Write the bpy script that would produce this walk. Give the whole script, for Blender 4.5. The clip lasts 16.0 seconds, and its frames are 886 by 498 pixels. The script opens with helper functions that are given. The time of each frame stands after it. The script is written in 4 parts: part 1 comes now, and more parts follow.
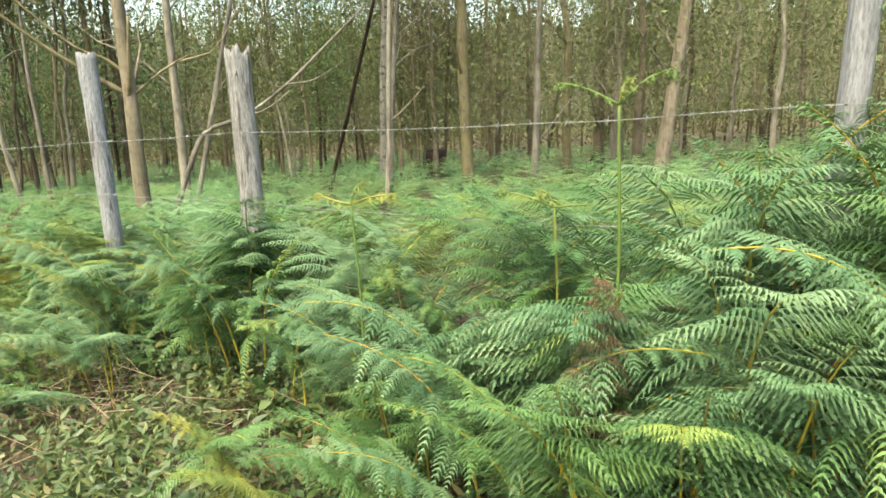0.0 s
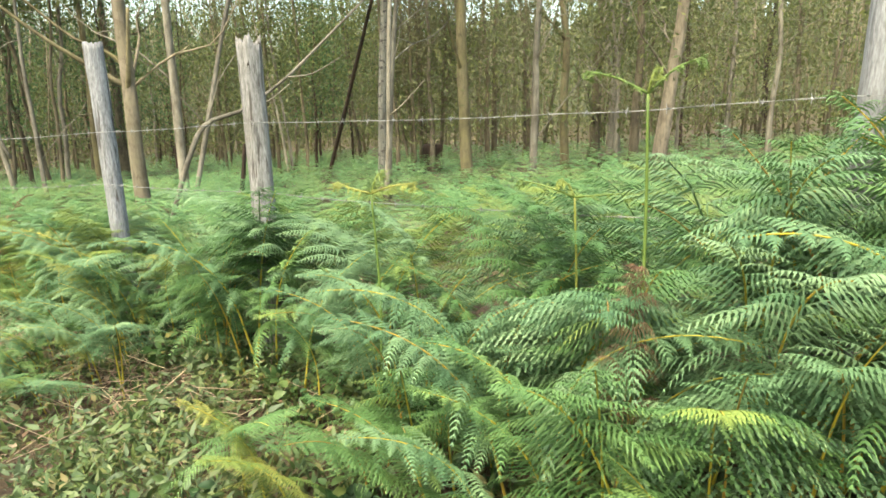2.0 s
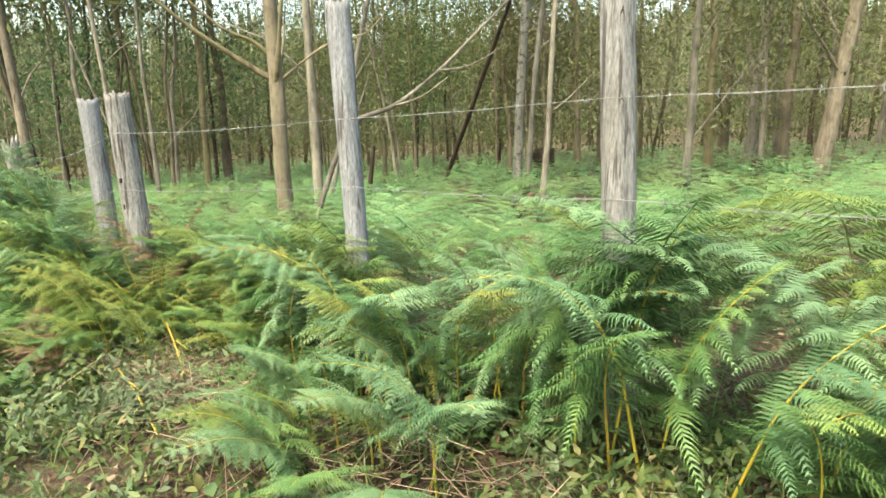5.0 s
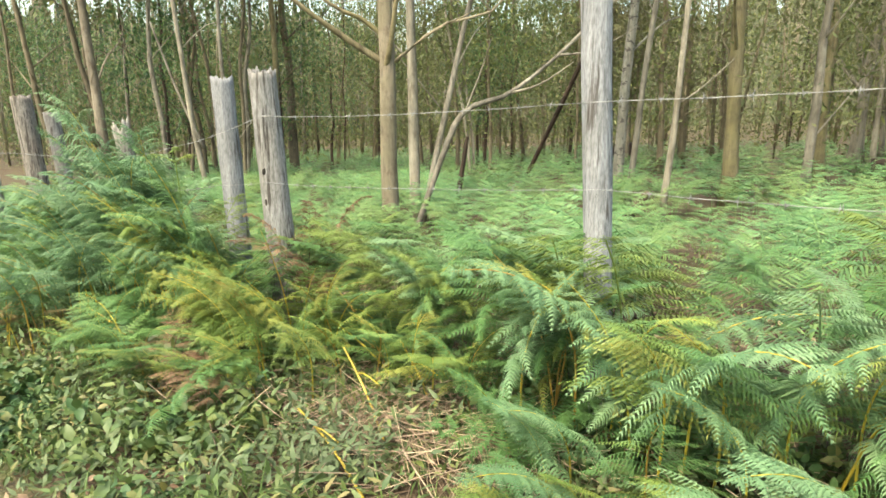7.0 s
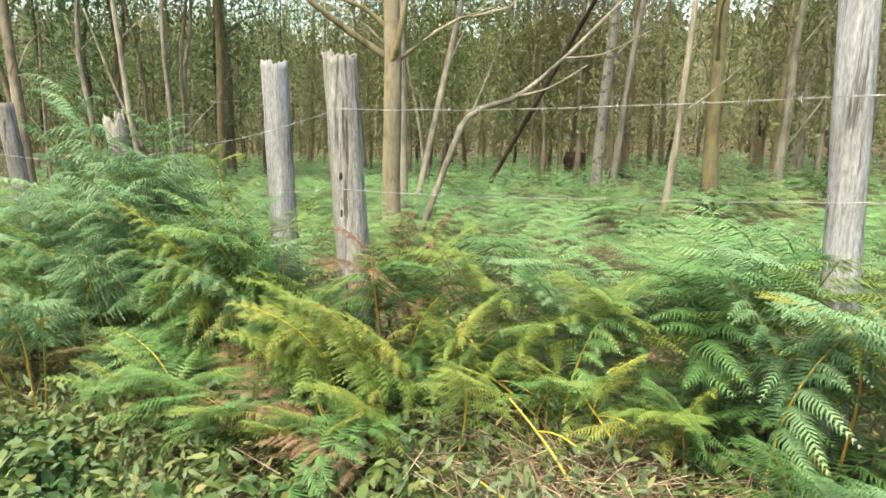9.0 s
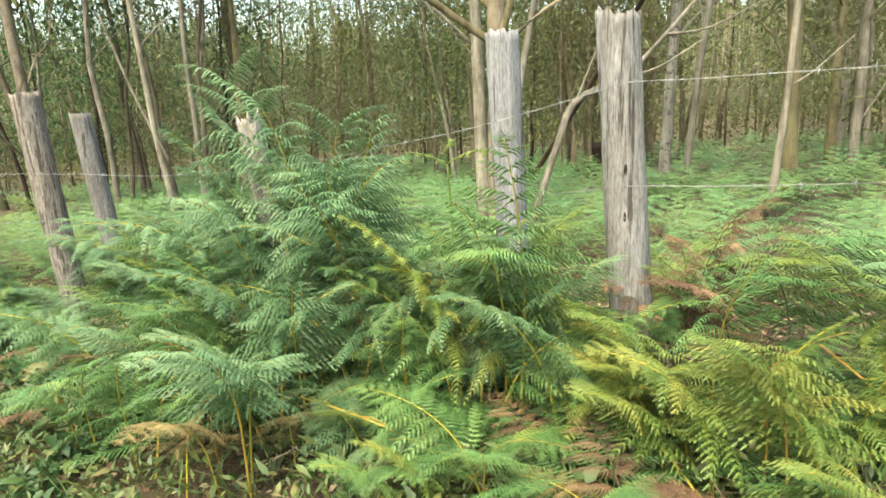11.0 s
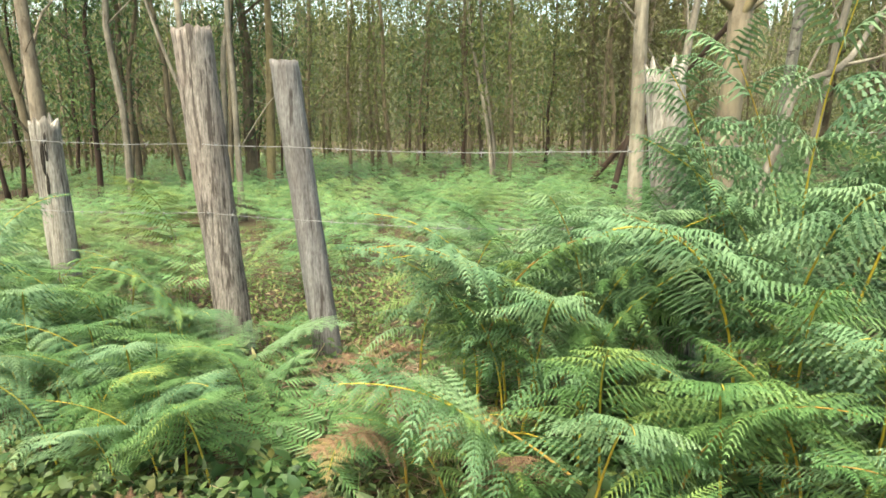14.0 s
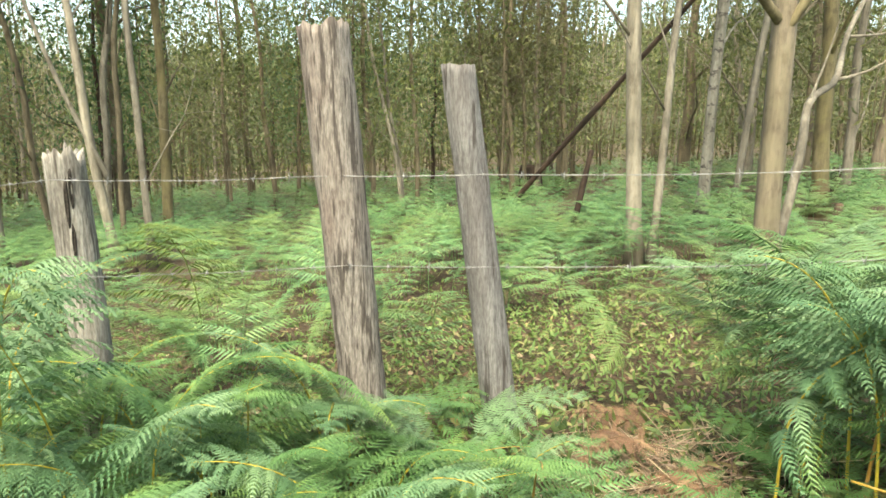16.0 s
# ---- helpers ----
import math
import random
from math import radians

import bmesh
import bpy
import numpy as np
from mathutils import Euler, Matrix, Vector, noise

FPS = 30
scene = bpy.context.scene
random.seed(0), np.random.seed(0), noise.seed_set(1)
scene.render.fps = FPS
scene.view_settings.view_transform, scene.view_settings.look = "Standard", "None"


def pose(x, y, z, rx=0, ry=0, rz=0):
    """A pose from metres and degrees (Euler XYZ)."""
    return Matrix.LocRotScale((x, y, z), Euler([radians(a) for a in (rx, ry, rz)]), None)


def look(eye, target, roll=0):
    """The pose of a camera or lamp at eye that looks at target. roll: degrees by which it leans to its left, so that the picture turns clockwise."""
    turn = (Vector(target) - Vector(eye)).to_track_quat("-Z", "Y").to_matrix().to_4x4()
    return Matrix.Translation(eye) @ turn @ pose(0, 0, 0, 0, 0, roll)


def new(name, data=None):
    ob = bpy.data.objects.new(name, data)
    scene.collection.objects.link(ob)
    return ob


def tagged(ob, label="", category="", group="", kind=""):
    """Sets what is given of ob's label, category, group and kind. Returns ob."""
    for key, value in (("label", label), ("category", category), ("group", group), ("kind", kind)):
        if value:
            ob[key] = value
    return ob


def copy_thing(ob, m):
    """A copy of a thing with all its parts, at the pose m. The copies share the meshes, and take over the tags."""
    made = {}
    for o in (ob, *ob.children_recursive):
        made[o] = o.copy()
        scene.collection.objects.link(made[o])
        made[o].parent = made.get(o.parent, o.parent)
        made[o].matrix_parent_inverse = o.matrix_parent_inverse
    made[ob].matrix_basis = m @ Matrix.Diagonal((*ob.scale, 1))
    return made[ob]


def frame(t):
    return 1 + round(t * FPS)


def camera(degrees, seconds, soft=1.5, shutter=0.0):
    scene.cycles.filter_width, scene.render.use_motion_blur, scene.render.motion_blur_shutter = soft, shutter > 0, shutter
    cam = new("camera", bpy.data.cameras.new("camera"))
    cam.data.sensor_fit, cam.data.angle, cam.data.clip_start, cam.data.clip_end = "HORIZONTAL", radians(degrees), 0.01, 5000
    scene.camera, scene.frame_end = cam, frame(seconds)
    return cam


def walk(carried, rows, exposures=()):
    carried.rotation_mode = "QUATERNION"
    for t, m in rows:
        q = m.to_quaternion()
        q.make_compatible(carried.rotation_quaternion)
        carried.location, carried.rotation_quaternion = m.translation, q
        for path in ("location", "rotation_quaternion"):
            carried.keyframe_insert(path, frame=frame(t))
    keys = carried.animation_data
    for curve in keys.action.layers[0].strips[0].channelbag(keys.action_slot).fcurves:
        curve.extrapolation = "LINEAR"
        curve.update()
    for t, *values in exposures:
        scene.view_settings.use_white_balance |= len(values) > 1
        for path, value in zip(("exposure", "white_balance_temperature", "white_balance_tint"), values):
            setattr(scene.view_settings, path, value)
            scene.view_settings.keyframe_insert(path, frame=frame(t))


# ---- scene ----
cam = camera(67.8, 16.0, 1.6)
PATH = [
    (0, (0.506, 1.89, 2.421), (-0.135, 3.726, 1.953), -0.9),
    (0.5, (0.49, 1.899, 2.33), (-0.165, 3.744, 1.924), -0.2),
    (1, (0.513, 1.819, 2.455), (-0.15, 3.642, 1.966), -1.3),
    (1.5, (0.511, 1.884, 2.397), (-0.152, 3.708, 1.915), -0.6),
    (2, (0.416, 1.849, 2.4), (-0.204, 3.689, 1.92), -0.5),
    (2.5, (0.247, 1.888, 2.375), (-0.625, 3.639, 1.959), 1.2),
    (3, (-0.02, 2.056, 2.34), (-1.008, 3.746, 1.929), -1.1),
    (3.5, (-0.321, 2.185, 2.335), (-1.343, 3.846, 1.889), -1.0),
    (4, (-0.649, 2.272, 2.302), (-1.587, 3.986, 1.878), -0.4),
    (6.5, (-2.123, 2.624, 2.199), (-2.861, 4.41, 1.683), -1.7),
    (7, (-2.411, 2.677, 2.19), (-3.308, 4.399, 1.708), -0.0),
    (7.5, (-2.758, 2.648, 2.187), (-3.499, 4.451, 1.739), -2.2),
    (8, (-3.071, 2.677, 2.148), (-3.803, 4.487, 1.718), -0.3),
    (10.5, (-4.607, 2.996, 2.04), (-5.152, 4.859, 1.558), 2.4),
    (11, (-5.081, 3.057, 1.985), (-5.686, 4.908, 1.53), -1.6),
    (11.5, (-5.507, 3.139, 1.901), (-6.238, 4.957, 1.502), -0.8),
    (12, (-5.877, 3.237, 1.883), (-6.649, 5.038, 1.483), -1.3),
    (12.5, (-6.26, 3.337, 1.857), (-6.848, 5.212, 1.485), -0.6),
    (13, (-6.641, 3.434, 1.803), (-7.152, 5.318, 1.369), 1.7),
    (13.5, (-7.06, 3.629, 1.677), (-7.507, 5.547, 1.327), 1.3),
    (14, (-7.486, 3.709, 1.776), (-7.915, 5.609, 1.32), 1.3),
    (14.5, (-7.945, 3.802, 1.765), (-8.304, 5.73, 1.373), 0.0),
    (15, (-8.322, 4.045, 1.716), (-8.676, 5.964, 1.28), 0.5),
    (15.5, (-8.731, 4.119, 1.649), (-9.021, 6.059, 1.259), 2.7),
    (15.7, (-8.87, 4.168, 1.639), (-9.016, 6.133, 1.295), 1.9),
    (16, (-9.156, 4.188, 1.706), (-9.105, 6.152, 1.329), 0.3),
]
walk(cam, [(t, look(eye, target, roll)) for t, eye, target, roll in PATH], [(0, 2.24, 7500, -1), (2, 2.32, 7500, -1), (16, 2.34, 7500, -1)])

# ---- sky, sun and light ----
world = bpy.data.worlds.new("overcast_sky")
scene.world = world
world.use_nodes = True
sky = world.node_tree.nodes.new("ShaderNodeTexSky")
sky.sky_type, sky.sun_disc = "NISHITA", False
sky.sun_elevation, sky.sun_rotation = radians(58), radians(200)
sky.dust_density, sky.air_density = 4.0, 1.0
backlight = world.node_tree.nodes["Background"]
backlight.inputs["Strength"].default_value = 0.14
world.node_tree.links.new(sky.outputs["Color"], backlight.inputs["Color"])
sun = new("sun", bpy.data.lights.new("sun", "SUN"))
sun.data.energy, sun.data.angle, sun.data.color = 1.25, radians(25), (1.0, 0.96, 0.9)
sun.matrix_world = look((0, -6, 20), (1.5, 6, 0))

# ---- materials ----
def material(name, rough=0.7):
    m = bpy.data.materials.new(name)
    m.use_nodes = True
    m.node_tree.nodes["Principled BSDF"].inputs["Roughness"].default_value = rough
    m.node_tree.nodes["Principled BSDF"].inputs["Specular IOR Level"].default_value = 0.3
    return m, m.node_tree.nodes, m.node_tree.links


def noise_tex(nodes, links, scale, detail=3, stretch=None, source="Object", rough=0.6):
    coord = nodes.new("ShaderNodeTexCoord")
    tex = nodes.new("ShaderNodeTexNoise")
    tex.inputs["Scale"].default_value, tex.inputs["Detail"].default_value = scale, detail
    tex.inputs["Roughness"].default_value = rough
    out = coord.outputs[source]
    if stretch:
        mapping = nodes.new("ShaderNodeMapping")
        mapping.inputs["Scale"].default_value = stretch
        links.new(out, mapping.inputs["Vector"])
        out = mapping.outputs["Vector"]
    links.new(out, tex.inputs["Vector"])
    return tex.outputs["Fac"]


def ramp(nodes, links, fac, stops):
    r = nodes.new("ShaderNodeValToRGB")
    while len(r.color_ramp.elements) < len(stops):
        r.color_ramp.elements.new(0.5)
    for e, (p, c) in zip(r.color_ramp.elements, stops):
        e.position, e.color = p, (*c, 1)
    links.new(fac, r.inputs["Fac"])
    return r.outputs["Color"]


def mixed(nodes, links, fac, a, b, blend="MIX"):
    m = nodes.new("ShaderNodeMix")
    m.data_type, m.blend_type = "RGBA", blend
    for slot, v in ((0, fac), (6, a), (7, b)):
        if isinstance(v, (int, float)):
            m.inputs[slot].default_value = v
        elif isinstance(v, tuple):
            m.inputs[slot].default_value = (*v, 1)
        else:
            links.new(v, m.inputs[slot])
    return m.outputs[2]


def bump(nodes, links, height, strength, distance):
    b = nodes.new("ShaderNodeBump")
    b.inputs["Strength"].default_value, b.inputs["Distance"].default_value = strength, distance
    links.new(height, b.inputs["Height"])
    links.new(b.outputs["Normal"], nodes["Principled BSDF"].inputs["Normal"])


def leaf_material(name, stops, patch=None, translucent=0.2, rough=0.52, island=False, patch_scale=0.5):
    """Leaves: colour by random per leaf, larger patches of a second colour, light shining through."""
    m, n, l = material(name, rough)
    n["Principled BSDF"].inputs["Specular IOR Level"].default_value = 0.38
    if island:
        rnd = n.new("ShaderNodeNewGeometry").outputs["Random Per Island"]
    else:
        rnd = n.new("ShaderNodeObjectInfo").outputs["Random"]
    col = ramp(n, l, rnd, stops)
    fine = noise_tex(n, l, 14, 2, source="Object")
    col = mixed(n, l, 0.5, col, ramp(n, l, fine, [(0.3, (0.62, 0.66, 0.6)), (0.7, (1.25, 1.2, 1.15))]), "MULTIPLY")
    if patch:
        pos = n.new("ShaderNodeNewGeometry")
        tex = n.new("ShaderNodeTexNoise")
        tex.inputs["Scale"].default_value, tex.inputs["Detail"].default_value = patch_scale, 3
        l.new(pos.outputs["Position"], tex.inputs["Vector"])
        f = ramp(n, l, tex.outputs["Fac"], [(0.48, (0, 0, 0)), (0.66, (1, 1, 1))])
        col = mixed(n, l, f, col, patch)
    b = n["Principled BSDF"]
    l.new(col, b.inputs["Base Color"])
    t = n.new("ShaderNodeBsdfTranslucent")
    l.new(col, t.inputs["Color"])
    mix = n.new("ShaderNodeMixShader")
    mix.inputs["Fac"].default_value = translucent
    l.new(b.outputs["BSDF"], mix.inputs[1])
    l.new(t.outputs["BSDF"], mix.inputs[2])
    l.new(mix.outputs["Shader"], n["Material Output"].inputs["Surface"])
    return m


def bark_material(name, dark, mid, light, spots=None, moss=None):
    m, n, l = material(name, 0.85)
    big = noise_tex(n, l, 2.2, 4, (1, 1, 0.45))
    grain = noise_tex(n, l, 26, 4, (1, 1, 0.12))
    col = ramp(n, l, big, [(0.3, dark), (0.5, mid), (0.72, light)])
    col = mixed(n, l, 0.6, col, ramp(n, l, grain, [(0.32, (0.45, 0.43, 0.4)), (0.62, (1.15, 1.13, 1.1))]), "MULTIPLY")
    mottle = noise_tex(n, l, 9, 4, (1, 1, 0.5), rough=0.7)
    col = mixed(n, l, 0.75, col, ramp(n, l, mottle, [(0.36, (0.55, 0.52, 0.47)), (0.5, (1.0, 1.0, 1.0)), (0.66, (1.22, 1.2, 1.15))]), "MULTIPLY")
    if spots:
        s = noise_tex(n, l, 11, 3, (1, 1, 1.6))
        col = mixed(n, l, ramp(n, l, s, [(0.56, (0, 0, 0)), (0.64, (1, 1, 1))]), col, spots)
    if moss:
        s = noise_tex(n, l, 3.1, 3)
        col = mixed(n, l, ramp(n, l, s, [(0.45, (0, 0, 0)), (0.68, (0.8, 0.8, 0.8))]), col, moss)
    rnd = n.new("ShaderNodeObjectInfo").outputs["Random"]
    col = mixed(n, l, 1.0, col, ramp(n, l, rnd, [(0.0, (0.75, 0.74, 0.74)), (1.0, (1.12, 1.1, 1.06))]), "MULTIPLY")
    l.new(col, n["Principled BSDF"].inputs["Base Color"])
    bump(n, l, grain, 0.6, 0.012)
    return m


def post_material(name, dark, mid, light, warm, coarse=1.0, long=1.0, split=0.0):
    """Weathered split timber: long grain, dark cracks, a warmer tone where the grey has worn off."""
    m, n, l = material(name, 0.9)
    streak = noise_tex(n, l, 60 * coarse, 5, (1, 1, 0.05 * long), rough=0.7)
    crack = noise_tex(n, l, 34 * coarse, 3, (1, 1, 0.035 * long))
    blot = noise_tex(n, l, 5, 4, (1, 1, 0.35))
    fleck = noise_tex(n, l, 150, 2, (1, 1, 0.2))
    col = ramp(n, l, streak, [(0.28, dark), (0.47, mid), (0.7, light)])
    col = mixed(n, l, ramp(n, l, blot, [(0.46, (0, 0, 0)), (0.68, (0.85, 0.85, 0.85))]), col, warm)
    col = mixed(n, l, ramp(n, l, crack, [(0.345 + split, (0.85, 0.85, 0.85)), (0.415 + split, (0, 0, 0))]), col, (0.045, 0.036, 0.03))
    col = mixed(n, l, 0.65, col, ramp(n, l, fleck, [(0.35, (0.5, 0.48, 0.46)), (0.6, (1.1, 1.1, 1.1))]), "MULTIPLY")
    l.new(col, n["Principled BSDF"].inputs["Base Color"])
    bump(n, l, streak, 0.9, 0.008)
    return m


FERN_GREEN = leaf_material("fern_green", [(0, (0.064, 0.138, 0.042)), (0.5, (0.1, 0.19, 0.06)), (0.9, (0.145, 0.235, 0.072)), (1, (0.2, 0.26, 0.062))])
FERN_BLUE = leaf_material("fern_blue_green", [(0, (0.074, 0.15, 0.066)), (0.6, (0.118, 0.206, 0.096)), (1, (0.168, 0.256, 0.126))])
FERN_YELLOW = leaf_material("fern_yellow_green", [(0, (0.1, 0.16, 0.034)), (0.6, (0.158, 0.205, 0.046)), (1, (0.235, 0.232, 0.052))])
FERN_DEAD = leaf_material("fern_dead", [(0, (0.085, 0.048, 0.029)), (0.6, (0.165, 0.094, 0.054)), (1, (0.25, 0.162, 0.095))], translucent=0.15, rough=0.8)
FERN_STRAW = leaf_material("fern_straw", [(0, (0.159, 0.123, 0.0506)), (1, (0.26, 0.202, 0.0867))], translucent=0.25, rough=0.7)
FERN_FIELD = leaf_material("fern_field", [(0, (0.072, 0.165, 0.062)), (0.6, (0.11, 0.22, 0.083)), (1, (0.17, 0.265, 0.09))], patch=(0.15, 0.21, 0.065), island=True, patch_scale=0.55)
FERN_STALK = leaf_material("fern_stalk", [(0, (0.3, 0.26, 0.03)), (0.6, (0.42, 0.32, 0.04)), (1, (0.3, 0.17, 0.04))], translucent=0.0, rough=0.45)
WEED = leaf_material("weed_leaf", [(0, (0.0266, 0.0629, 0.0194)), (0.55, (0.0474, 0.0978, 0.0277)), (0.85, (0.0832, 0.126, 0.0333)), (1, (0.154, 0.139, 0.0444))], patch=(0.096, 0.128, 0.0375), island=True, patch_scale=2.5)
NETTLE_LEAF = leaf_material("nettle_leaf", [(0, (0.04, 0.072, 0.022)), (0.5, (0.075, 0.115, 0.032)), (0.85, (0.13, 0.155, 0.045)), (1, (0.2, 0.16, 0.07))], patch=(0.095, 0.125, 0.06), island=True, patch_scale=3.0)
GRASS = leaf_material("grass_blade", [(0, (0.075, 0.135, 0.032)), (0.7, (0.135, 0.2, 0.05)), (1, (0.26, 0.22, 0.1))], island=True)
LITTER = leaf_material("dead_litter", [(0, (0.065, 0.0361, 0.0217)), (0.5, (0.145, 0.0867, 0.0542)), (0.85, (0.246, 0.173, 0.116)), (1, (0.332, 0.26, 0.18))], translucent=0.05, rough=0.9, island=True)
STRAW = leaf_material("dry_straw", [(0, (0.17, 0.111, 0.0765)), (0.7, (0.306, 0.23, 0.17)), (1, (0.425, 0.34, 0.221))], translucent=0.0, rough=0.8, island=True)
CANOPY = leaf_material("tree_leaf", [(0, (0.058, 0.08, 0.026)), (0.5, (0.1, 0.125, 0.04)), (1, (0.175, 0.185, 0.06))], patch=(0.125, 0.112, 0.056), island=True, patch_scale=0.25, translucent=0.4)
BARK = {
    "pale": bark_material("bark_pale", (0.106, 0.0968, 0.0748), (0.194, 0.176, 0.141), (0.29, 0.273, 0.22)),
    "tan": bark_material("bark_tan", (0.0704, 0.059, 0.0396), (0.132, 0.112, 0.0748), (0.211, 0.176, 0.123)),
    "pink": bark_material("bark_pink", (0.106, 0.088, 0.066), (0.176, 0.15, 0.114), (0.264, 0.229, 0.176)),
    "mossy": bark_material("bark_mossy", (0.0792, 0.066, 0.0352), (0.141, 0.119, 0.066), (0.211, 0.185, 0.114), moss=(0.15, 0.132, 0.0572)),
    "dark": bark_material("bark_dark", (0.022, 0.016, 0.012), (0.05, 0.033, 0.024), (0.1, 0.067, 0.045)),
    "birch": bark_material("bark_birch", (0.15, 0.141, 0.114), (0.229, 0.22, 0.185), (0.317, 0.308, 0.264), spots=(0.0704, 0.0616, 0.0528)),
    "tanpink": bark_material("bark_tan_smooth", (0.114, 0.095, 0.066), (0.176, 0.148, 0.106), (0.246, 0.211, 0.158), moss=(0.176, 0.154, 0.0968)),
}
WOOD_GREY = post_material("post_grey", (0.08, 0.075, 0.069), (0.185, 0.178, 0.167), (0.29, 0.283, 0.268), (0.15, 0.136, 0.119), 1.1, 1.4, 0.025)
WOOD_COOL = post_material("post_cool_grey", (0.104, 0.104, 0.106), (0.198, 0.2, 0.205), (0.288, 0.29, 0.297), (0.162, 0.158, 0.153))
WOOD_BROWN = post_material("post_brown", (0.06, 0.052, 0.045), (0.165, 0.145, 0.124), (0.295, 0.268, 0.235), (0.155, 0.12, 0.1), 1.3, 2.6, 0.045)
WOOD_DULL = post_material("post_dull_grey", (0.063, 0.0594, 0.0558), (0.131, 0.124, 0.117), (0.216, 0.209, 0.198), (0.108, 0.0972, 0.09))
WOOD_BURNT = post_material("post_burnt", (0.054, 0.0468, 0.0405), (0.216, 0.198, 0.167), (0.342, 0.324, 0.279), (0.036, 0.0306, 0.027))
wire_mat, _n, _l = material("galvanised_wire", 0.45)
_n["Principled BSDF"].inputs["Metallic"].default_value = 0.35
_l.new(ramp(_n, _l, noise_tex(_n, _l, 6, 3), [(0.3, (0.13, 0.126, 0.118)), (0.7, (0.3, 0.295, 0.285))]), _n["Principled BSDF"].inputs["Base Color"])
soil, _n, _l = material("leaf_litter_soil", 0.95)
_a = noise_tex(_n, _l, 2.0, 5)
_b = noise_tex(_n, _l, 45, 4, rough=0.75)
_col = ramp(_n, _l, _a, [(0.3, (0.045, 0.034, 0.023)), (0.5, (0.08, 0.06, 0.04)), (0.7, (0.075, 0.085, 0.035))])
_col = mixed(_n, _l, 0.8, _col, ramp(_n, _l, _b, [(0.35, (0.35, 0.32, 0.3)), (0.65, (1.9, 1.7, 1.5))]), "MULTIPLY")
_l.new(_col, _n["Principled BSDF"].inputs["Base Color"])
bump(_n, _l, _b, 1.0, 0.03)
distance_mat, _n, _l = material("far_forest", 1.0)
_a = noise_tex(_n, _l, 0.9, 5, (1, 1, 0.12))
_b = noise_tex(_n, _l, 1.7, 6)
_col = ramp(_n, _l, _a, [(0.35, (0.045, 0.04, 0.027)), (0.6, (0.1, 0.09, 0.062))])
_col = mixed(_n, _l, ramp(_n, _l, _b, [(0.42, (0, 0, 0)), (0.6, (1, 1, 1))]), _col, (0.06, 0.075, 0.033))
_l.new(_col, _n["Principled BSDF"].inputs["Base Color"])

# ---- ground ----
FENCE_AT, FENCE_ALONG, FENCE_ACROSS = Vector((-1.73, 4.97)), Vector((-0.974, 0.226)), Vector((0.226, 0.974))


def over_fence(x, y):
    return (x - FENCE_AT.x) * FENCE_ACROSS.x + (y - FENCE_AT.y) * FENCE_ACROSS.y


def ground_z(x, y):
    v = max(0.0, over_fence(x, y))
    z = 0.31 + 2.7 * math.tanh((x + 9) / 35.0) - 2.4 * math.tanh(v / 48.0)
    return z + 0.05 * noise.noise((x * 0.7, y * 0.7, 3.0)) + 0.02 * noise.noise((x * 3.1, y * 3.1, 1.0))


def fence_xy(x, v):
    """The plan point beside the fence at that x, v metres beyond the fence (negative: on the path's side)."""
    k = (x - FENCE_AT.x) / FENCE_ALONG.x
    p = FENCE_AT + FENCE_ALONG * k
    return p.x + FENCE_ACROSS.x * v, p.y + FENCE_ACROSS.y * v


def raw_mesh(name, verts, tris, mat, smooth=False):
    """A mesh from arrays of points and triangles."""
    verts, tris = np.asarray(verts, dtype=np.float32), np.asarray(tris, dtype=np.int32)
    me = bpy.data.meshes.new(name)
    me.vertices.add(len(verts))
    me.vertices.foreach_set("co", verts.ravel())
    me.loops.add(tris.size)
    me.loops.foreach_set("vertex_index", tris.ravel())
    me.polygons.add(len(tris))
    me.polygons.foreach_set("loop_start", np.arange(0, tris.size, 3, dtype=np.int32))
    me.polygons.foreach_set("use_smooth", np.full(len(tris), smooth))
    me.materials.append(mat)
    me.update(calc_edges=True)
    return me


def steps(lo, hi, fine_lo, fine_hi, fine):
    out = list(np.arange(fine_lo, fine_hi + 1e-6, fine))
    d, p = fine, fine_hi
    while p < hi:
        d *= 1.35
        p += d
        out.append(min(p, hi))
    d, p = fine, fine_lo
    while p > lo:
        d *= 1.35
        p -= d
        out.insert(0, max(p, lo))
    return out


def build_ground():
    xs, ys = steps(-400, 400, -16, 6, 0.25), steps(-400, 400, 0, 14, 0.25)
    verts = [(x, y, ground_z(x, y)) for y in ys for x in xs]
    w = len(xs)
    tris = []
    for j in range(len(ys) - 1):
        for i in range(w - 1):
            a = j * w + i
            tris += [(a, a + 1, a + w + 1), (a, a + w + 1, a + w)]
    tagged(new("ground", raw_mesh("ground", verts, tris, soil, True)), "dark soil covered with brown leaf litter", "ground", kind="structure")


build_ground()


# ---- small mesh helpers ----
def part(name, data, parent, label=""):
    ob = new(name, data)
    ob.parent = parent
    return tagged(ob, label)


def holder(name, x, y, z):
    ob = new(name)
    ob.empty_display_size = 0.05
    ob.location = (x, y, z)
    return ob


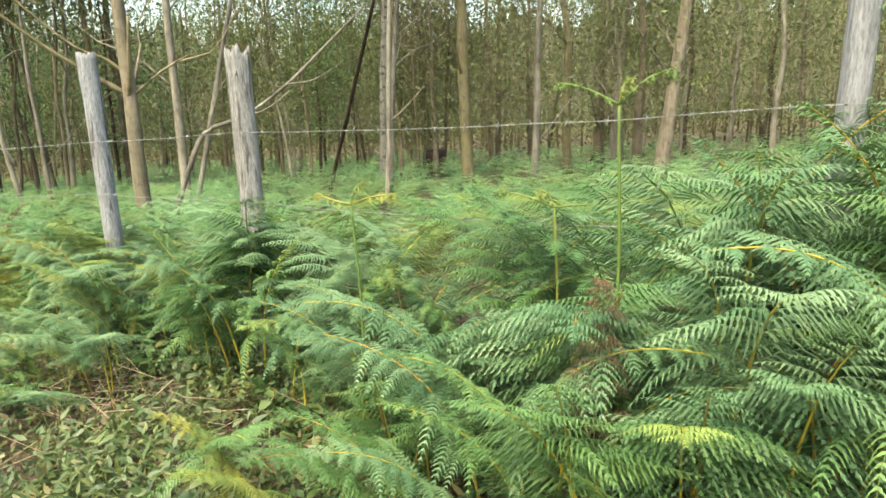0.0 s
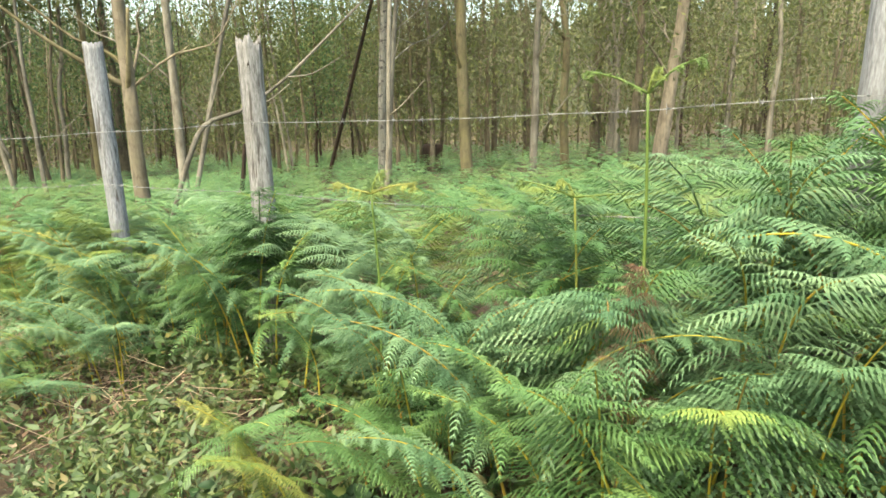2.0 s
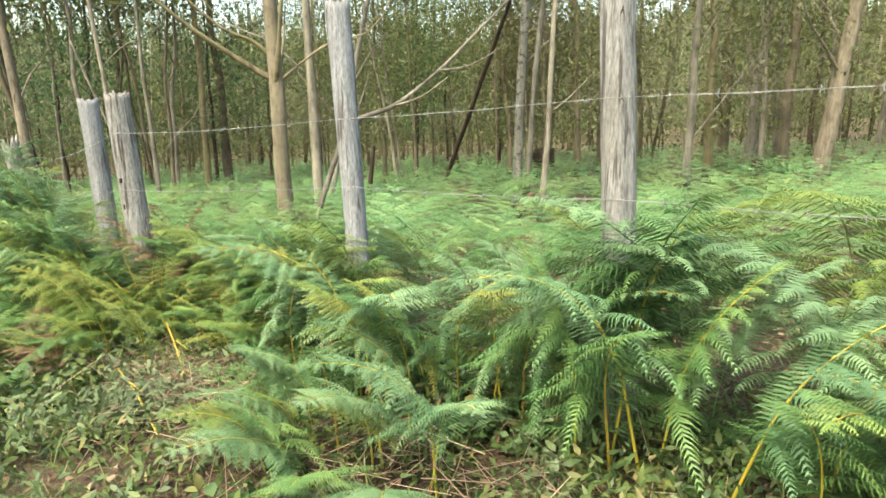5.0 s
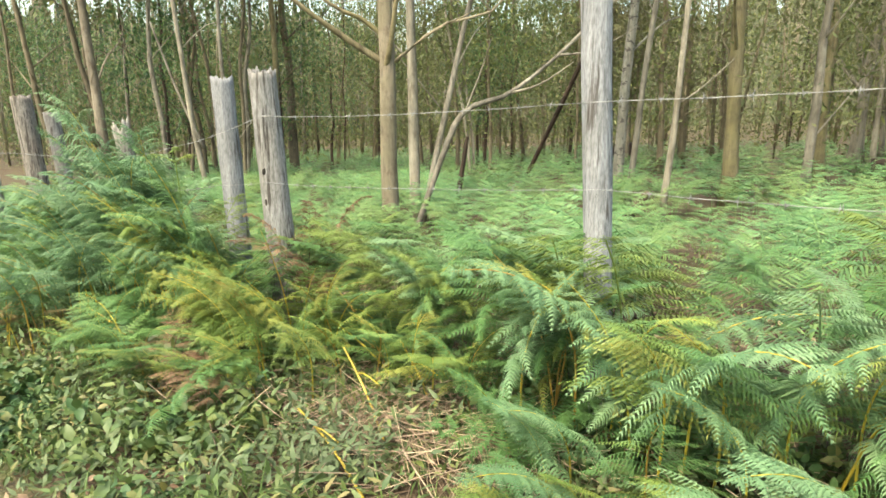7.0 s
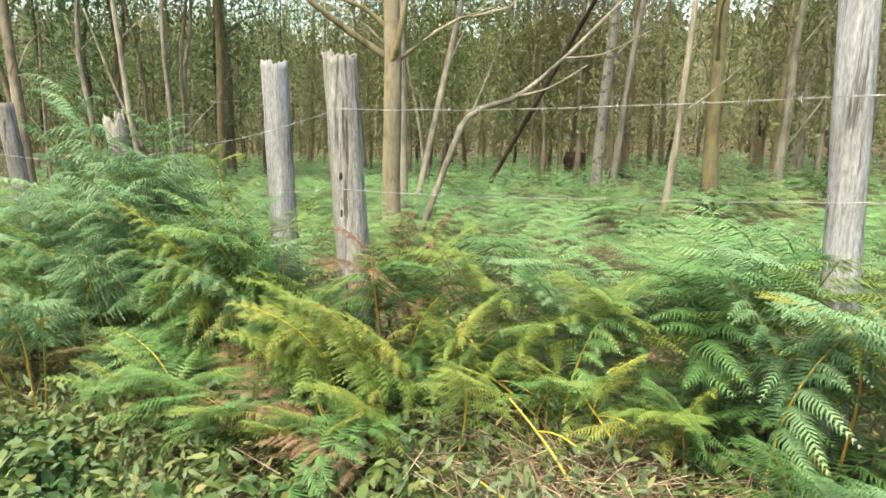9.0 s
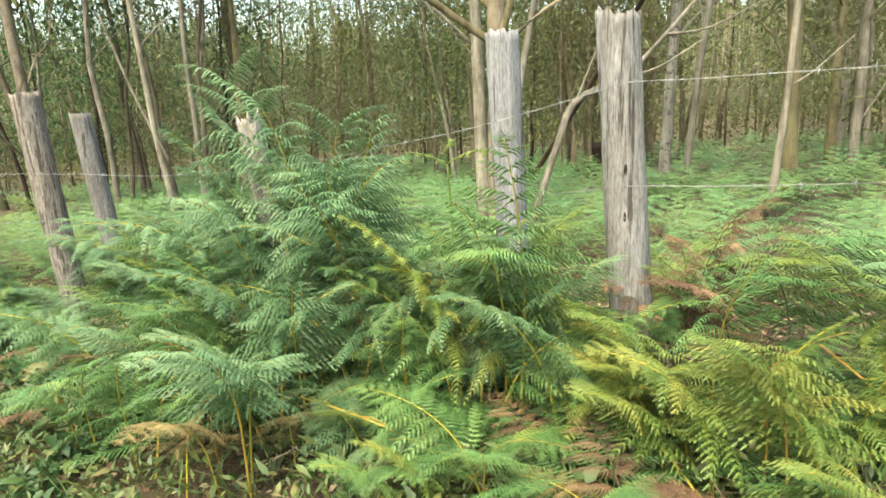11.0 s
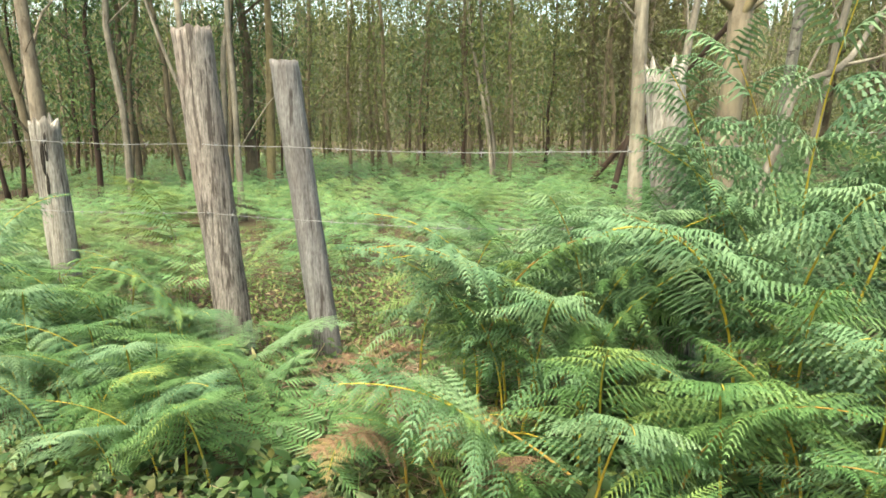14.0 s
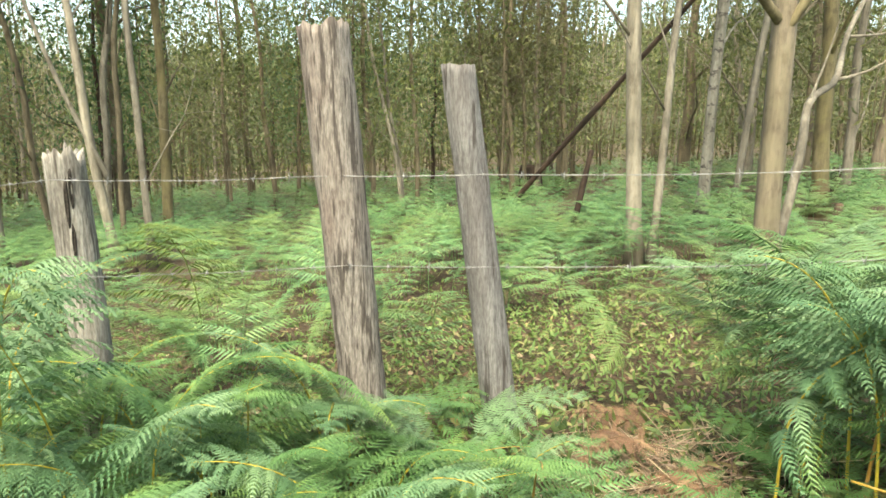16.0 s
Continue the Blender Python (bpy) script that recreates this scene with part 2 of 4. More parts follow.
def tube(points, radii, sides=8, wobble=0.0, seed=0, start=0):
    """Points and triangles of a tapered tube along points."""
    pts = [Vector(p) for p in points]
    verts, tris = [], []
    for i, p in enumerate(pts):
        d = (pts[min(i + 1, len(pts) - 1)] - pts[max(i - 1, 0)]).normalized()
        ref = Vector((1, 0, 0)) if abs(d.x) < 0.8 else Vector((0, 1, 0))
        u = d.cross(ref).normalized()
        w = d.cross(u)
        for k in range(sides):
            a = 2 * math.pi * k / sides
            r = radii[i] * (1 + wobble * noise.noise((math.cos(a) * 1.3 + seed * 7.1, math.sin(a) * 1.3, i * 0.35 + seed)))
            verts.append(p + (u * math.cos(a) + w * math.sin(a)) * r)
    n = len(pts)
    for i in range(n - 1):
        for k in range(sides):
            a, b = i * sides + k, i * sides + (k + 1) % sides
            tris += [(a, b, b + sides), (a, b + sides, a + sides)]
    top = (n - 1) * sides
    for k in range(1, sides - 1):
        tris += [(0, k + 1, k), (top, top + k, top + k + 1)]
    return [tuple(v) for v in verts], [tuple(start + i for i in t) for t in tris]


def smooth_line(points, n):
    """n points on a smooth curve through the points."""
    pts = [Vector(p) for p in points]
    if len(pts) == 2:
        return [pts[0].lerp(pts[1], i / (n - 1)) for i in range(n)]
    out = []
    for i in range(n):
        s = i / (n - 1) * (len(pts) - 1)
        k = min(int(s), len(pts) - 2)
        f = s - k
        p0, p1, p2, p3 = pts[max(k - 1, 0)], pts[k], pts[k + 1], pts[min(k + 2, len(pts) - 1)]
        out.append(0.5 * ((2 * p1) + (p2 - p0) * f + (2 * p0 - 5 * p1 + 4 * p2 - p3) * f * f + (3 * p1 - p0 - 3 * p2 + p3) * f ** 3))
    return out


def merge(pieces):
    verts, tris = [], []
    for v, t in pieces:
        k = len(verts)
        verts += [tuple(p) for p in v]
        tris += [tuple(i + k for i in f) for f in t]
    return verts, tris


# ---- fence posts ----
def fence_post(top, low, radius, mat, label, jag=0.03, flat=0.0, hole=False, flare=0.0, sides=36):
    """A split timber post from the ground to top, leaning through low."""
    t, b = Vector(top), Vector(low)
    lean = (t - b) / (t.z - b.z)
    z0 = ground_z(t.x, t.y) - 0.04
    base = t + lean * (z0 - t.z)
    height = t.z - z0
    thing = holder("fence_post", base.x, base.y, z0)
    tagged(thing, label, "fence post", "fence posts")
    seed = t.x * 3.7
    rings = 46
    verts, tris = [], []
    for i in range(rings):
        f = i / (rings - 1)
        for k in range(sides):
            a = 2 * math.pi * k / sides
            c, s = math.cos(a), math.sin(a)
            body = 1 + 0.13 * noise.noise((c * 0.9 + seed, s * 0.9, f * 0.8)) + 0.06 * noise.noise((c * 2 + seed, s * 2, f * 9))
            groove = noise.noise((c * 6 + seed, s * 6, f * 0.9 + 4))
            body -= 0.12 * max(0.0, groove - 0.12) + 0.04 * noise.noise((c * 15, s * 15 + seed, f * 4))
            body *= 1 + flare * (1 - f) ** 3
            if flat and s < -flat:
                body *= flat / -s * 0.98
            z = height * f
            if f > 0.9:
                z += jag * (f - 0.9) / 0.1 * (noise.noise((c * 2.2 + seed, s * 2.2, 8)) * 1.3 + noise.noise((c * 7 + seed, s * 7, 2)))
            verts.append((lean.x * z + c * radius * body, lean.y * z + s * radius * body, z))
    for i in range(rings - 1):
        for k in range(sides):
            p, q = i * sides + k, i * sides + (k + 1) % sides
            tris += [(p, q, q + sides), (p, q + sides, p + sides)]
    rim = (rings - 1) * sides
    cx = sum(v[0] for v in verts[rim:]) / sides
    cy = sum(v[1] for v in verts[rim:]) / sides
    inner = len(verts)
    for k in range(sides):
        v = verts[rim + k]
        verts.append((cx + (v[0] - cx) * 0.55, cy + (v[1] - cy) * 0.55, height + (v[2] - height) * 0.5 - jag * 0.5 * (1 + noise.noise((k * 0.9, seed, 1)))))
    verts.append((cx, cy, height - jag * 0.6))
    for k in range(sides):
        p, q = rim + k, rim + (k + 1) % sides
        i, j = inner + k, inner + (k + 1) % sides
        tris += [(p, q, j), (p, j, i), (i, j, inner + sides)]
    part("shaft", raw_mesh("shaft", verts, tris, mat, True), thing)
    return thing


POSTS = [
    fence_post((1.035, 4.33, 2.86), (1.035, 4.33, 1.9), 0.046, WOOD_COOL, "weathered grey timber fence post above tall bracken", 0.02),
    fence_post((-1.725, 4.993, 2.645), (-1.67, 4.94, 1.71), 0.066, WOOD_GREY, "split silvery fence post with jagged top in bracken", 0.045),
    fence_post((-3.15, 5.36, 2.69), (-3.062, 5.3, 1.48), 0.06, WOOD_COOL, "smooth pale grey fence post among bracken", 0.015),
    fence_post((-5.248, 5.785, 2.273), (-5.178, 5.775, 1.33), 0.085, WOOD_GREY, "cracked grey fence post with dark knots", 0.03, flare=0.1),
    fence_post((-5.732, 5.938, 2.237), (-5.70, 5.935, 1.6), 0.07, WOOD_COOL, "grey weathered fence post beside another post", 0.03),
    fence_post((-7.262, 6.301, 1.88), (-7.21, 6.31, 1.5), 0.07, WOOD_BURNT, "broken pale fence post behind tall bracken", 0.08),
    fence_post((-9.031, 6.855, 1.925), (-8.85, 6.855, 0.57), 0.068, WOOD_DULL, "leaning grey fence post with sawn top", 0.006, flare=0.15),
    fence_post((-9.557, 6.886, 2.078), (-9.46, 6.915, 0.87), 0.1, WOOD_BROWN, "thick brown bark-rough fence post leaning slightly", 0.03),
    fence_post((-10.714, 7.086, 1.565), (-10.69, 7.087, 1.0), 0.08, WOOD_BURNT, "short fire-blackened fence post with splintered top", 0.05),
    fence_post((-14.2, 7.95, 1.35), (-14.15, 7.95, 0.8), 0.085, WOOD_GREY, "grey fence post far along the fence", 0.03),
]


KNOT_DARK, _n, _l = material("dark_knot", 0.95)
_l.new(ramp(_n, _l, noise_tex(_n, _l, 90, 3), [(0.3, (0.012, 0.01, 0.008)), (0.7, (0.05, 0.04, 0.032))]), _n["Principled BSDF"].inputs["Base Color"])


def knot(post, place, eye, radius, wide, high, name="knot", label="dark knot in the timber"):
    """A dark knot or hole, a shallow sunk dish with a raised rim, on the side of a post."""
    n = Vector((eye[0] - place[0], eye[1] - place[1], 0)).normalized()
    right = Vector((-n.y, n.x, 0))
    o = Vector(place) + n * radius - post.location
    verts, tris, m = [tuple(o - n * 0.004)], [], 16
    for ring, out in ((0.55, 0.001), (0.85, 0.006), (1.15, -0.012)):
        for k in range(m):
            a = 2 * math.pi * k / m
            w = ring * (1 + 0.25 * noise.noise((math.cos(a) * 2, math.sin(a) * 2, place[2] * 9)))
            verts.append(tuple(o + right * wide * w * math.cos(a) + Vector((0, 0, high * w * math.sin(a))) + n * out))
    for k in range(m):
        p, q = 1 + k, 1 + (k + 1) % m
        tris.append((0, p, q))
        for b in (0, m):
            tris += [(p + b, p + b + m, q + b + m), (p + b, q + b + m, q + b)]
    part(name, raw_mesh(name, verts, tris, KNOT_DARK, True), post, label)


knot(POSTS[3], (-5.197, 5.765, 1.687), (-5.07, 3.03), 0.081, 0.006, 0.018)
knot(POSTS[3], (-5.25, 5.785, 2.07), (-4.9, 3.0), 0.081, 0.009, 0.012)
knot(POSTS[3], (-5.187, 5.77, 1.5), (-5.3, 3.0), 0.081, 0.005, 0.02)
knot(POSTS[2], (-3.075, 5.315, 1.764), (-2.72, 2.62), 0.056, 0.007, 0.008, "nail_hole", "small dark nail hole")
knot(POSTS[7], (-9.49, 6.9, 1.298), (-8.33, 4.03), 0.094, 0.007, 0.03)
knot(POSTS[7], (-9.53, 6.9, 1.72), (-8.6, 4.0), 0.096, 0.012, 0.02)
knot(POSTS[1], (-1.716, 4.985, 2.48), (-0.5, 2.2), 0.062, 0.009, 0.06)
knot(POSTS[1], (-1.7, 4.968, 2.2), (-0.5, 2.2), 0.062, 0.008, 0.02)
knot(POSTS[8], (-10.71, 7.086, 1.42), (-8.5, 4.1), 0.084, 0.009, 0.09, "burn_mark", "charred black streak")
knot(POSTS[8], (-10.7, 7.086, 1.2), (-9.3, 4.1), 0.084, 0.008, 0.07, "burn_mark", "charred black streak")
knot(POSTS[8], (-10.7, 7.086, 1.36), (-9.9, 4.1), 0.084, 0.008, 0.1, "burn_mark", "charred black streak")

# ---- barbed wire ----
BARB = None


def barbed_wire(points, label, gauge=0.0011):
    """Two twisted strands through the posts, sagging between them, with barbs."""
    global BARB
    if BARB is None:
        pieces = [tube([(-0.005, 0, -0.003), (0, 0.004, 0.003), (0.005, 0, -0.003), (0.0, -0.004, 0.002)], [0.003] * 4, 5)]
        for sx, dy, dz in ((-1, 0.013, 0.016), (-1, -0.012, -0.016), (1, 0.012, -0.015), (1, -0.013, 0.016)):
            pieces.append(tube([(sx * 0.003, 0, 0), (sx * 0.006, dy, dz)], [0.002, 0.0006], 4))
        BARB = raw_mesh("barb", *merge(pieces), wire_mat)
    line = []
    for a, b in zip(points, points[1:]):
        a, b = Vector(a), Vector(b)
        n = max(4, int((b - a).length / 0.05))
        for i in range(n):
            f = i / n
            p = a.lerp(b, f)
            p.z -= 0.1 * (b - a).length * 0.08 * 4 * f * (1 - f)
            p.z += 0.006 * noise.noise((p.x * 3, 1, a.z))
            line.append(p)
    line.append(Vector(points[-1]))
    thing = holder("barbed_wire", *line[0])
    tagged(thing, label, "barbed wire", "fence wires")
    o = line[0]
    for s in (0, 1):
        pts = [p - o + Vector((0, math.cos(i * 1.1 + s * math.pi), math.sin(i * 1.1 + s * math.pi))) * 0.0018 for i, p in enumerate(line)]
        part("strand", raw_mesh("strand", *tube(pts, [gauge] * len(pts), 5), wire_mat, True), thing)
    for i in range(2, len(line) - 1, 3):
        b = part("barb", BARB, thing)
        d = line[i + 1] - line[i]
        b.location = line[i] - o
        b.rotation_euler = (i * 1.7, -math.atan2(d.z, math.hypot(d.x, d.y)), math.atan2(d.y, d.x))


def wire_at(x, z, v=-0.075):
    return (*fence_xy(x, v), z)


barbed_wire([wire_at(2.6, 2.47), wire_at(1.02, 2.36), wire_at(-1.73, 2.22), wire_at(-3.06, 2.13), wire_at(-5.2, 2.01), wire_at(-5.72, 1.87), wire_at(-6.3, 1.75, -0.1), wire_at(-7.25, 1.6, -0.1), wire_at(-9.0, 1.51, 0.06), wire_at(-9.5, 1.5, 0.03), wire_at(-10.7, 1.46, -0.08), wire_at(-14.2, 1.2)],
            "rusty grey barbed wire strung between the posts")
barbed_wire([wire_at(2.6, 2.0), wire_at(1.02, 1.95), wire_at(-1.73, 1.85), wire_at(-3.03, 1.8), wire_at(-5.17, 1.62), wire_at(-5.7, 1.55), wire_at(-7.2, 1.32, -0.1), wire_at(-8.95, 1.15, 0.06), wire_at(-9.47, 1.14, 0.03), wire_at(-10.7, 1.05, -0.08), wire_at(-14.2, 0.85)],
            "lower barbed wire half hidden in bracken", 0.0008)


# ---- trees ----
rng = random.Random(7)


def leaf_cloud(seed, count, spread, low, high, size, mat, name="crown", clumps=26):
    """A loose crown: small leaves in uneven clumps with gaps, round an axis; low and high are heights."""
    r = np.random.default_rng(seed)
    cz = low + (high - low) * r.random(clumps) ** 0.8
    ca, cr = r.random(clumps) * 2 * np.pi, spread * np.sqrt(r.random(clumps)) * (0.45 + 0.55 * (cz - low) / (high - low))
    centre = np.stack([np.cos(ca) * cr, np.sin(ca) * cr, cz], 1)
    pick = r.integers(0, clumps, count)
    p = centre[pick] + r.normal(0, 1, (count, 3)) * np.array([0.5, 0.5, 0.32]) * (0.5 + r.random((clumps, 1))[pick])
    d = r.normal(0, 1, (count, 3))
    d[:, 2] -= 0.9
    d /= np.linalg.norm(d, axis=1)[:, None]
    side = np.cross(d, r.normal(0, 1, (count, 3)))
    side /= np.linalg.norm(side, axis=1)[:, None]
    ln = (size * (0.6 + 0.8 * r.random(count)))[:, None]
    verts = np.stack([p, p + d * ln * 0.5 + side * ln * 0.15, p + d * ln, p + d * ln * 0.5 - side * ln * 0.15], 1).reshape(-1, 3)
    k = np.arange(count)[:, None] * 4
    tris = np.concatenate([k + np.array([[0, 1, 2]]), k + np.array([[0, 2, 3]])])
    return raw_mesh(name, verts, tris, mat)


# High crowns: added mostly above the view, large-leaved to shade the wood below.
CROWNS_HIGH = [leaf_cloud(10 + i, 1500, 2.2, 4.8, 10, 0.22, CANOPY, clumps=40) for i in range(3)]
CROWNS_LOW = [leaf_cloud(30 + i, 2100, 1.8, 1.3, 7.5, 0.13, CANOPY, clumps=75) for i in range(5)]
BARK_WORDS = {"pale": "slender pale grey-barked woodland tree rising from bracken", "tan": "thin brown-grey woodland tree rising from bracken", "pink": "pinkish-tan smooth-barked tree leaning above bracken",
              "mossy": "tree with yellowish mossy bark rising from bracken", "dark": "thin dark-barked woodland tree", "birch": "pale spotted birch-like tree rising from bracken", "tanpink": "smooth tan tree trunk with low side limbs"}


def tree(x, y, lx, ly, r, bark, limbs=(), crown="auto", height=None, curve=0.08):
    """A woodland tree: tapered trunk leaning by lx, ly per metre, thin limbs, a loose crown."""
    z = ground_z(x, y) - 0.05
    r *= 0.82
    far = over_fence(x, y)
    h = height or rng.uniform(8.5, 11)
    thing = holder("tree", x, y, z)
    tagged(thing, BARK_WORDS[bark], "tree", "woodland trees")
    seed = x * 1.3 + y
    n = 18
    axis, radii = [], []
    for i in range(n):
        f = i / (n - 1)
        hh = h * f
        axis.append(Vector((lx * hh + curve * noise.noise((seed, f * 5, 0)) * min(1, f * 4) * 2, ly * hh + curve * noise.noise((seed, f * 5, 5)) * 2 * min(1, f * 4), hh)))
        radii.append(r * (1.12 - 0.85 * f) + (r * 0.55 * (1 - f * 18) if f < 1 / 18 else 0))
    part("trunk", raw_mesh("trunk", *tube(axis, radii, 10 if r > 0.06 else 7, 0.22, seed), BARK[bark], True), thing)
    for k in range(2 if far > 3 else 1):
        f = rng.uniform(0.14, 0.5)
        p = axis[int(f * (n - 1))]
        a = rng.uniform(0, 6.28)
        out = Vector((math.cos(a), math.sin(a), rng.uniform(0.5, 1.1)))
        pts = smooth_line([p, p + out * 0.6 + Vector((0, 0, 0.1)), p + out * 1.1 + Vector((rng.uniform(-.2, .2), 0, 0.0)), p + out * 1.7 + Vector((rng.uniform(-.3, .3), 0, 0.25))], 9)
        pieces = [tube(pts, [r * 0.26 * (1 - i / 10) for i in range(9)], 5, 0.2, seed)]
        for twig in (3, 5, 7):
            q = pts[twig]
            w = Vector((rng.uniform(-1, 1), rng.uniform(-1, 1), rng.uniform(-0.1, 0.8)))
            pieces.append(tube([q, q + w * 0.3, q + w * 0.6 + Vector((0, 0, rng.uniform(-0.1, 0.15)))], [r * 0.12, r * 0.08, r * 0.03], 4))
        part("limb", raw_mesh("limb", *merge(pieces), BARK[bark], True), thing)
    for pts, lr in limbs:
        line = smooth_line([Vector(p) - Vector((x, y, z)) for p in pts], 12)
        part("limb", raw_mesh("limb", *tube(line, [lr * (1 - 0.6 * i / 11) for i in range(12)], 7, 0.25, seed), BARK["mossy" if bark == "tanpink" else bark], True), thing)
    crowns = (CROWNS_LOW if far > 9 else CROWNS_HIGH) if crown == "auto" else crown
    if crowns:
        c = part("crown", crowns[int(abs(seed) * 10) % len(crowns)], thing, "sparse green foliage")
        c.location = (lx * 5, ly * 5, 0)
        c.rotation_euler = (0, 0, seed * 2.3)
    return thing


CANOPY_DARK = leaf_material("dark_tree_leaf", [(0, (0.03, 0.065, 0.025)), (0.6, (0.06, 0.12, 0.04)), (1, (0.12, 0.19, 0.06))], island=True, translucent=0.35)
CROWNS_DENSE = [leaf_cloud(50 + i, 3400, 1.6, 1.6, 7.0, 0.13, CANOPY_DARK, clumps=60) for i in range(2)]
for _x, _y in ((-17.3, 15.2), (-20.5, 16.5), (-15.8, 18.0), (-26, 17), (-11.2, 22.5), (-9.0, 24.5), (-13.5, 27), (-18.5, 24), (-22.5, 20.5), (-24, 25), (-28, 21), (-19.5, 29), (-31, 27), (-25.5, 31), (-15.5, 32), (-35, 23)):
    tree(_x, _y, 0.02, 0.0, 0.07, "dark", crown=CROWNS_DENSE, height=6.5)
# trees close behind the fence
tree(-6.50, 9.2, -0.015, 0.005, 0.115, "tanpink", [([(-6.53, 9.2, 2.42), (-6.96, 8.94, 2.74), (-7.35, 8.63, 3.1), (-8.1, 8.1, 3.9)], 0.04), ([(-6.54, 9.2, 2.7), (-6.75, 9.08, 2.9), (-7.08, 8.84, 3.1), (-7.8, 8.4, 3.9)], 0.03), ([(-6.54, 9.2, 2.35), (-6.4, 9.1, 2.65), (-6.2, 9.0, 3.4)], 0.045)], curve=0.02)
tree(-7.03, 10.72, -0.04, 0.04, 0.088, "pale", curve=0.02)
tree(-6.9, 10.6, 0.13, 0.24, 0.05, "pale", curve=0.03)
tree(-4.98, 14.05, 0.03, 0.005, 0.1, "birch", curve=0.05)
tree(-13.08, 12.55, -0.09, -0.05, 0.068, "pale", [([(-13.09, 12.52, 0.95), (-13.33, 12.4, 1.63), (-13.55, 12.29, 2.32), (-13.8, 12.1, 3.4)], 0.04)])
tree(-3.8, 11.5, 0.05, 0.0, 0.05, "pale", [([(-3.72, 11.5, 1.95), (-3.45, 11.5, 2.15), (-3.1, 11.5, 2.5)], 0.015)], curve=0.03)
tree(-14.9, 13.1, -0.03, 0.0, 0.07, "pale")
tree(-12.89, 13.09, -0.02, 0.0, 0.06, "pale", curve=0.03)
tree(0.22, 17.79, 0.102, 0.000, 0.191, "pink")
tree(-1.82, 17.73, -0.033, -0.005, 0.117, "mossy")
tree(-5.46, 25.15, 0.005, 0.001, 0.123, "tan")
tree(-1.09, 20.83, 0.052, 0.004, 0.147, "pale")
tree(-0.84, 21.35, -0.115, -0.009, 0.100, "pale")
tree(-0.41, 21.87, -0.031, -0.001, 0.077, "pale")
tree(2.03, 22.83, -0.006, 0.000, 0.081, "pale")
tree(2.80, 19.74, -0.022, 0.003, 0.077, "pale")
tree(4.43, 25.56, -0.096, 0.015, 0.093, "tan")
tree(-7.48, 22.41, -0.078, -0.031, 0.066, "tan")
tree(-6.91, 21.55, -0.035, -0.013, 0.063, "tan")
tree(-7.01, 23.64, 0.039, 0.013, 0.079, "tan")
tree(-4.75, 27.36, -0.042, -0.009, 0.078, "tan")
tree(-10.32, 18.73, -0.029, -0.019, 0.069, "tan")
tree(-13.04, 24.11, 0.057, 0.034, 0.067, "tan")
tree(-17.20, 16.35, -0.032, -0.039, 0.085, "tan")
tree(-16.74, 15.35, 0.060, 0.073, 0.063, "tan")
tree(-18.45, 17.97, -0.059, -0.069, 0.072, "tan")
tree(-14.38, 15.02, 0.047, 0.050, 0.073, "pale")
tree(-4.33, 25.86, -0.042, -0.007, 0.093, "tan")
tree(-1.71, 23.15, -0.006, -0.000, 0.198, "tan")
tree(-14.61, 25.12, -0.031, -0.019, 0.081, "tan")
tree(-6.99, 23.17, 0.145, 0.044, 0.066, "tan")
tree(-15.55, 18.26, -0.016, -0.013, 0.163, "tan")
tree(-13.88, 14.42, 0.040, 0.036, 0.055, "tan")
tree(-15.55, 15.60, -0.085, -0.086, 0.069, "tan")
tree(-14.26, 21.57, -0.019, -0.011, 0.057, "tan")
tree(-11.25, 26.26, -0.089, -0.032, 0.086, "tan")
tree(-11.17, 28.40, -0.047, -0.015, 0.069, "tan")
tree(-7.81, 23.10, -0.061, -0.015, 0.063, "pale")
tree(-7.70, 24.15, -0.032, -0.007, 0.075, "tan")
tree(-5.53, 21.49, -0.033, -0.005, 0.098, "tan")
tree(-0.75, 19.50, -0.076, 0.010, 0.066, "pale")
tree(-0.36, 19.44, -0.005, 0.001, 0.138, "tan")
tree(0.72, 22.29, -0.012, 0.002, 0.069, "pale")
tree(-18.56, 12.96, -0.068, -0.092, 0.089, "tan")
tree(-15.44, 12.02, -0.021, -0.023, 0.128, "pink")
tree(-16.15, 12.73, -0.095, -0.109, 0.084, "tan")
tree(-17.40, 25.40, 0.033, 0.017, 0.139, "tan")
tree(-19.90, 12.83, 0.001, 0.002, 0.058, "tan")
tree(-19.42, 15.08, -0.097, -0.115, 0.062, "dark")
tree(-13.46, 15.17, 0.016, 0.006, 0.096, "mossy")
tree(-14.29, 23.51, -0.031, -0.008, 0.069, "tan")
tree(-13.10, 21.74, -0.087, -0.021, 0.077, "tan")
tree(-9.63, 18.17, -0.162, -0.009, 0.048, "pale")
tree(-9.64, 18.37, -0.104, -0.005, 0.049, "pale")
tree(-9.35, 18.68, -0.029, -0.000, 0.056, "tan")
tree(-7.08, 21.05, -0.183, 0.018, 0.051, "tan")
tree(-7.07, 20.04, -0.048, 0.006, 0.075, "tan")
tree(-6.73, 20.50, -0.017, 0.003, 0.064, "tan")
tree(-6.32, 20.94, -0.038, 0.006, 0.087, "pink")
tree(-3.17, 13.99, -0.036, 0.022, 0.138, "mossy")
tree(-2.10, 15.09, -0.014, 0.009, 0.089, "pale")
tree(-4.70, 13.68, 0.079, -0.038, 0.058, "pale")


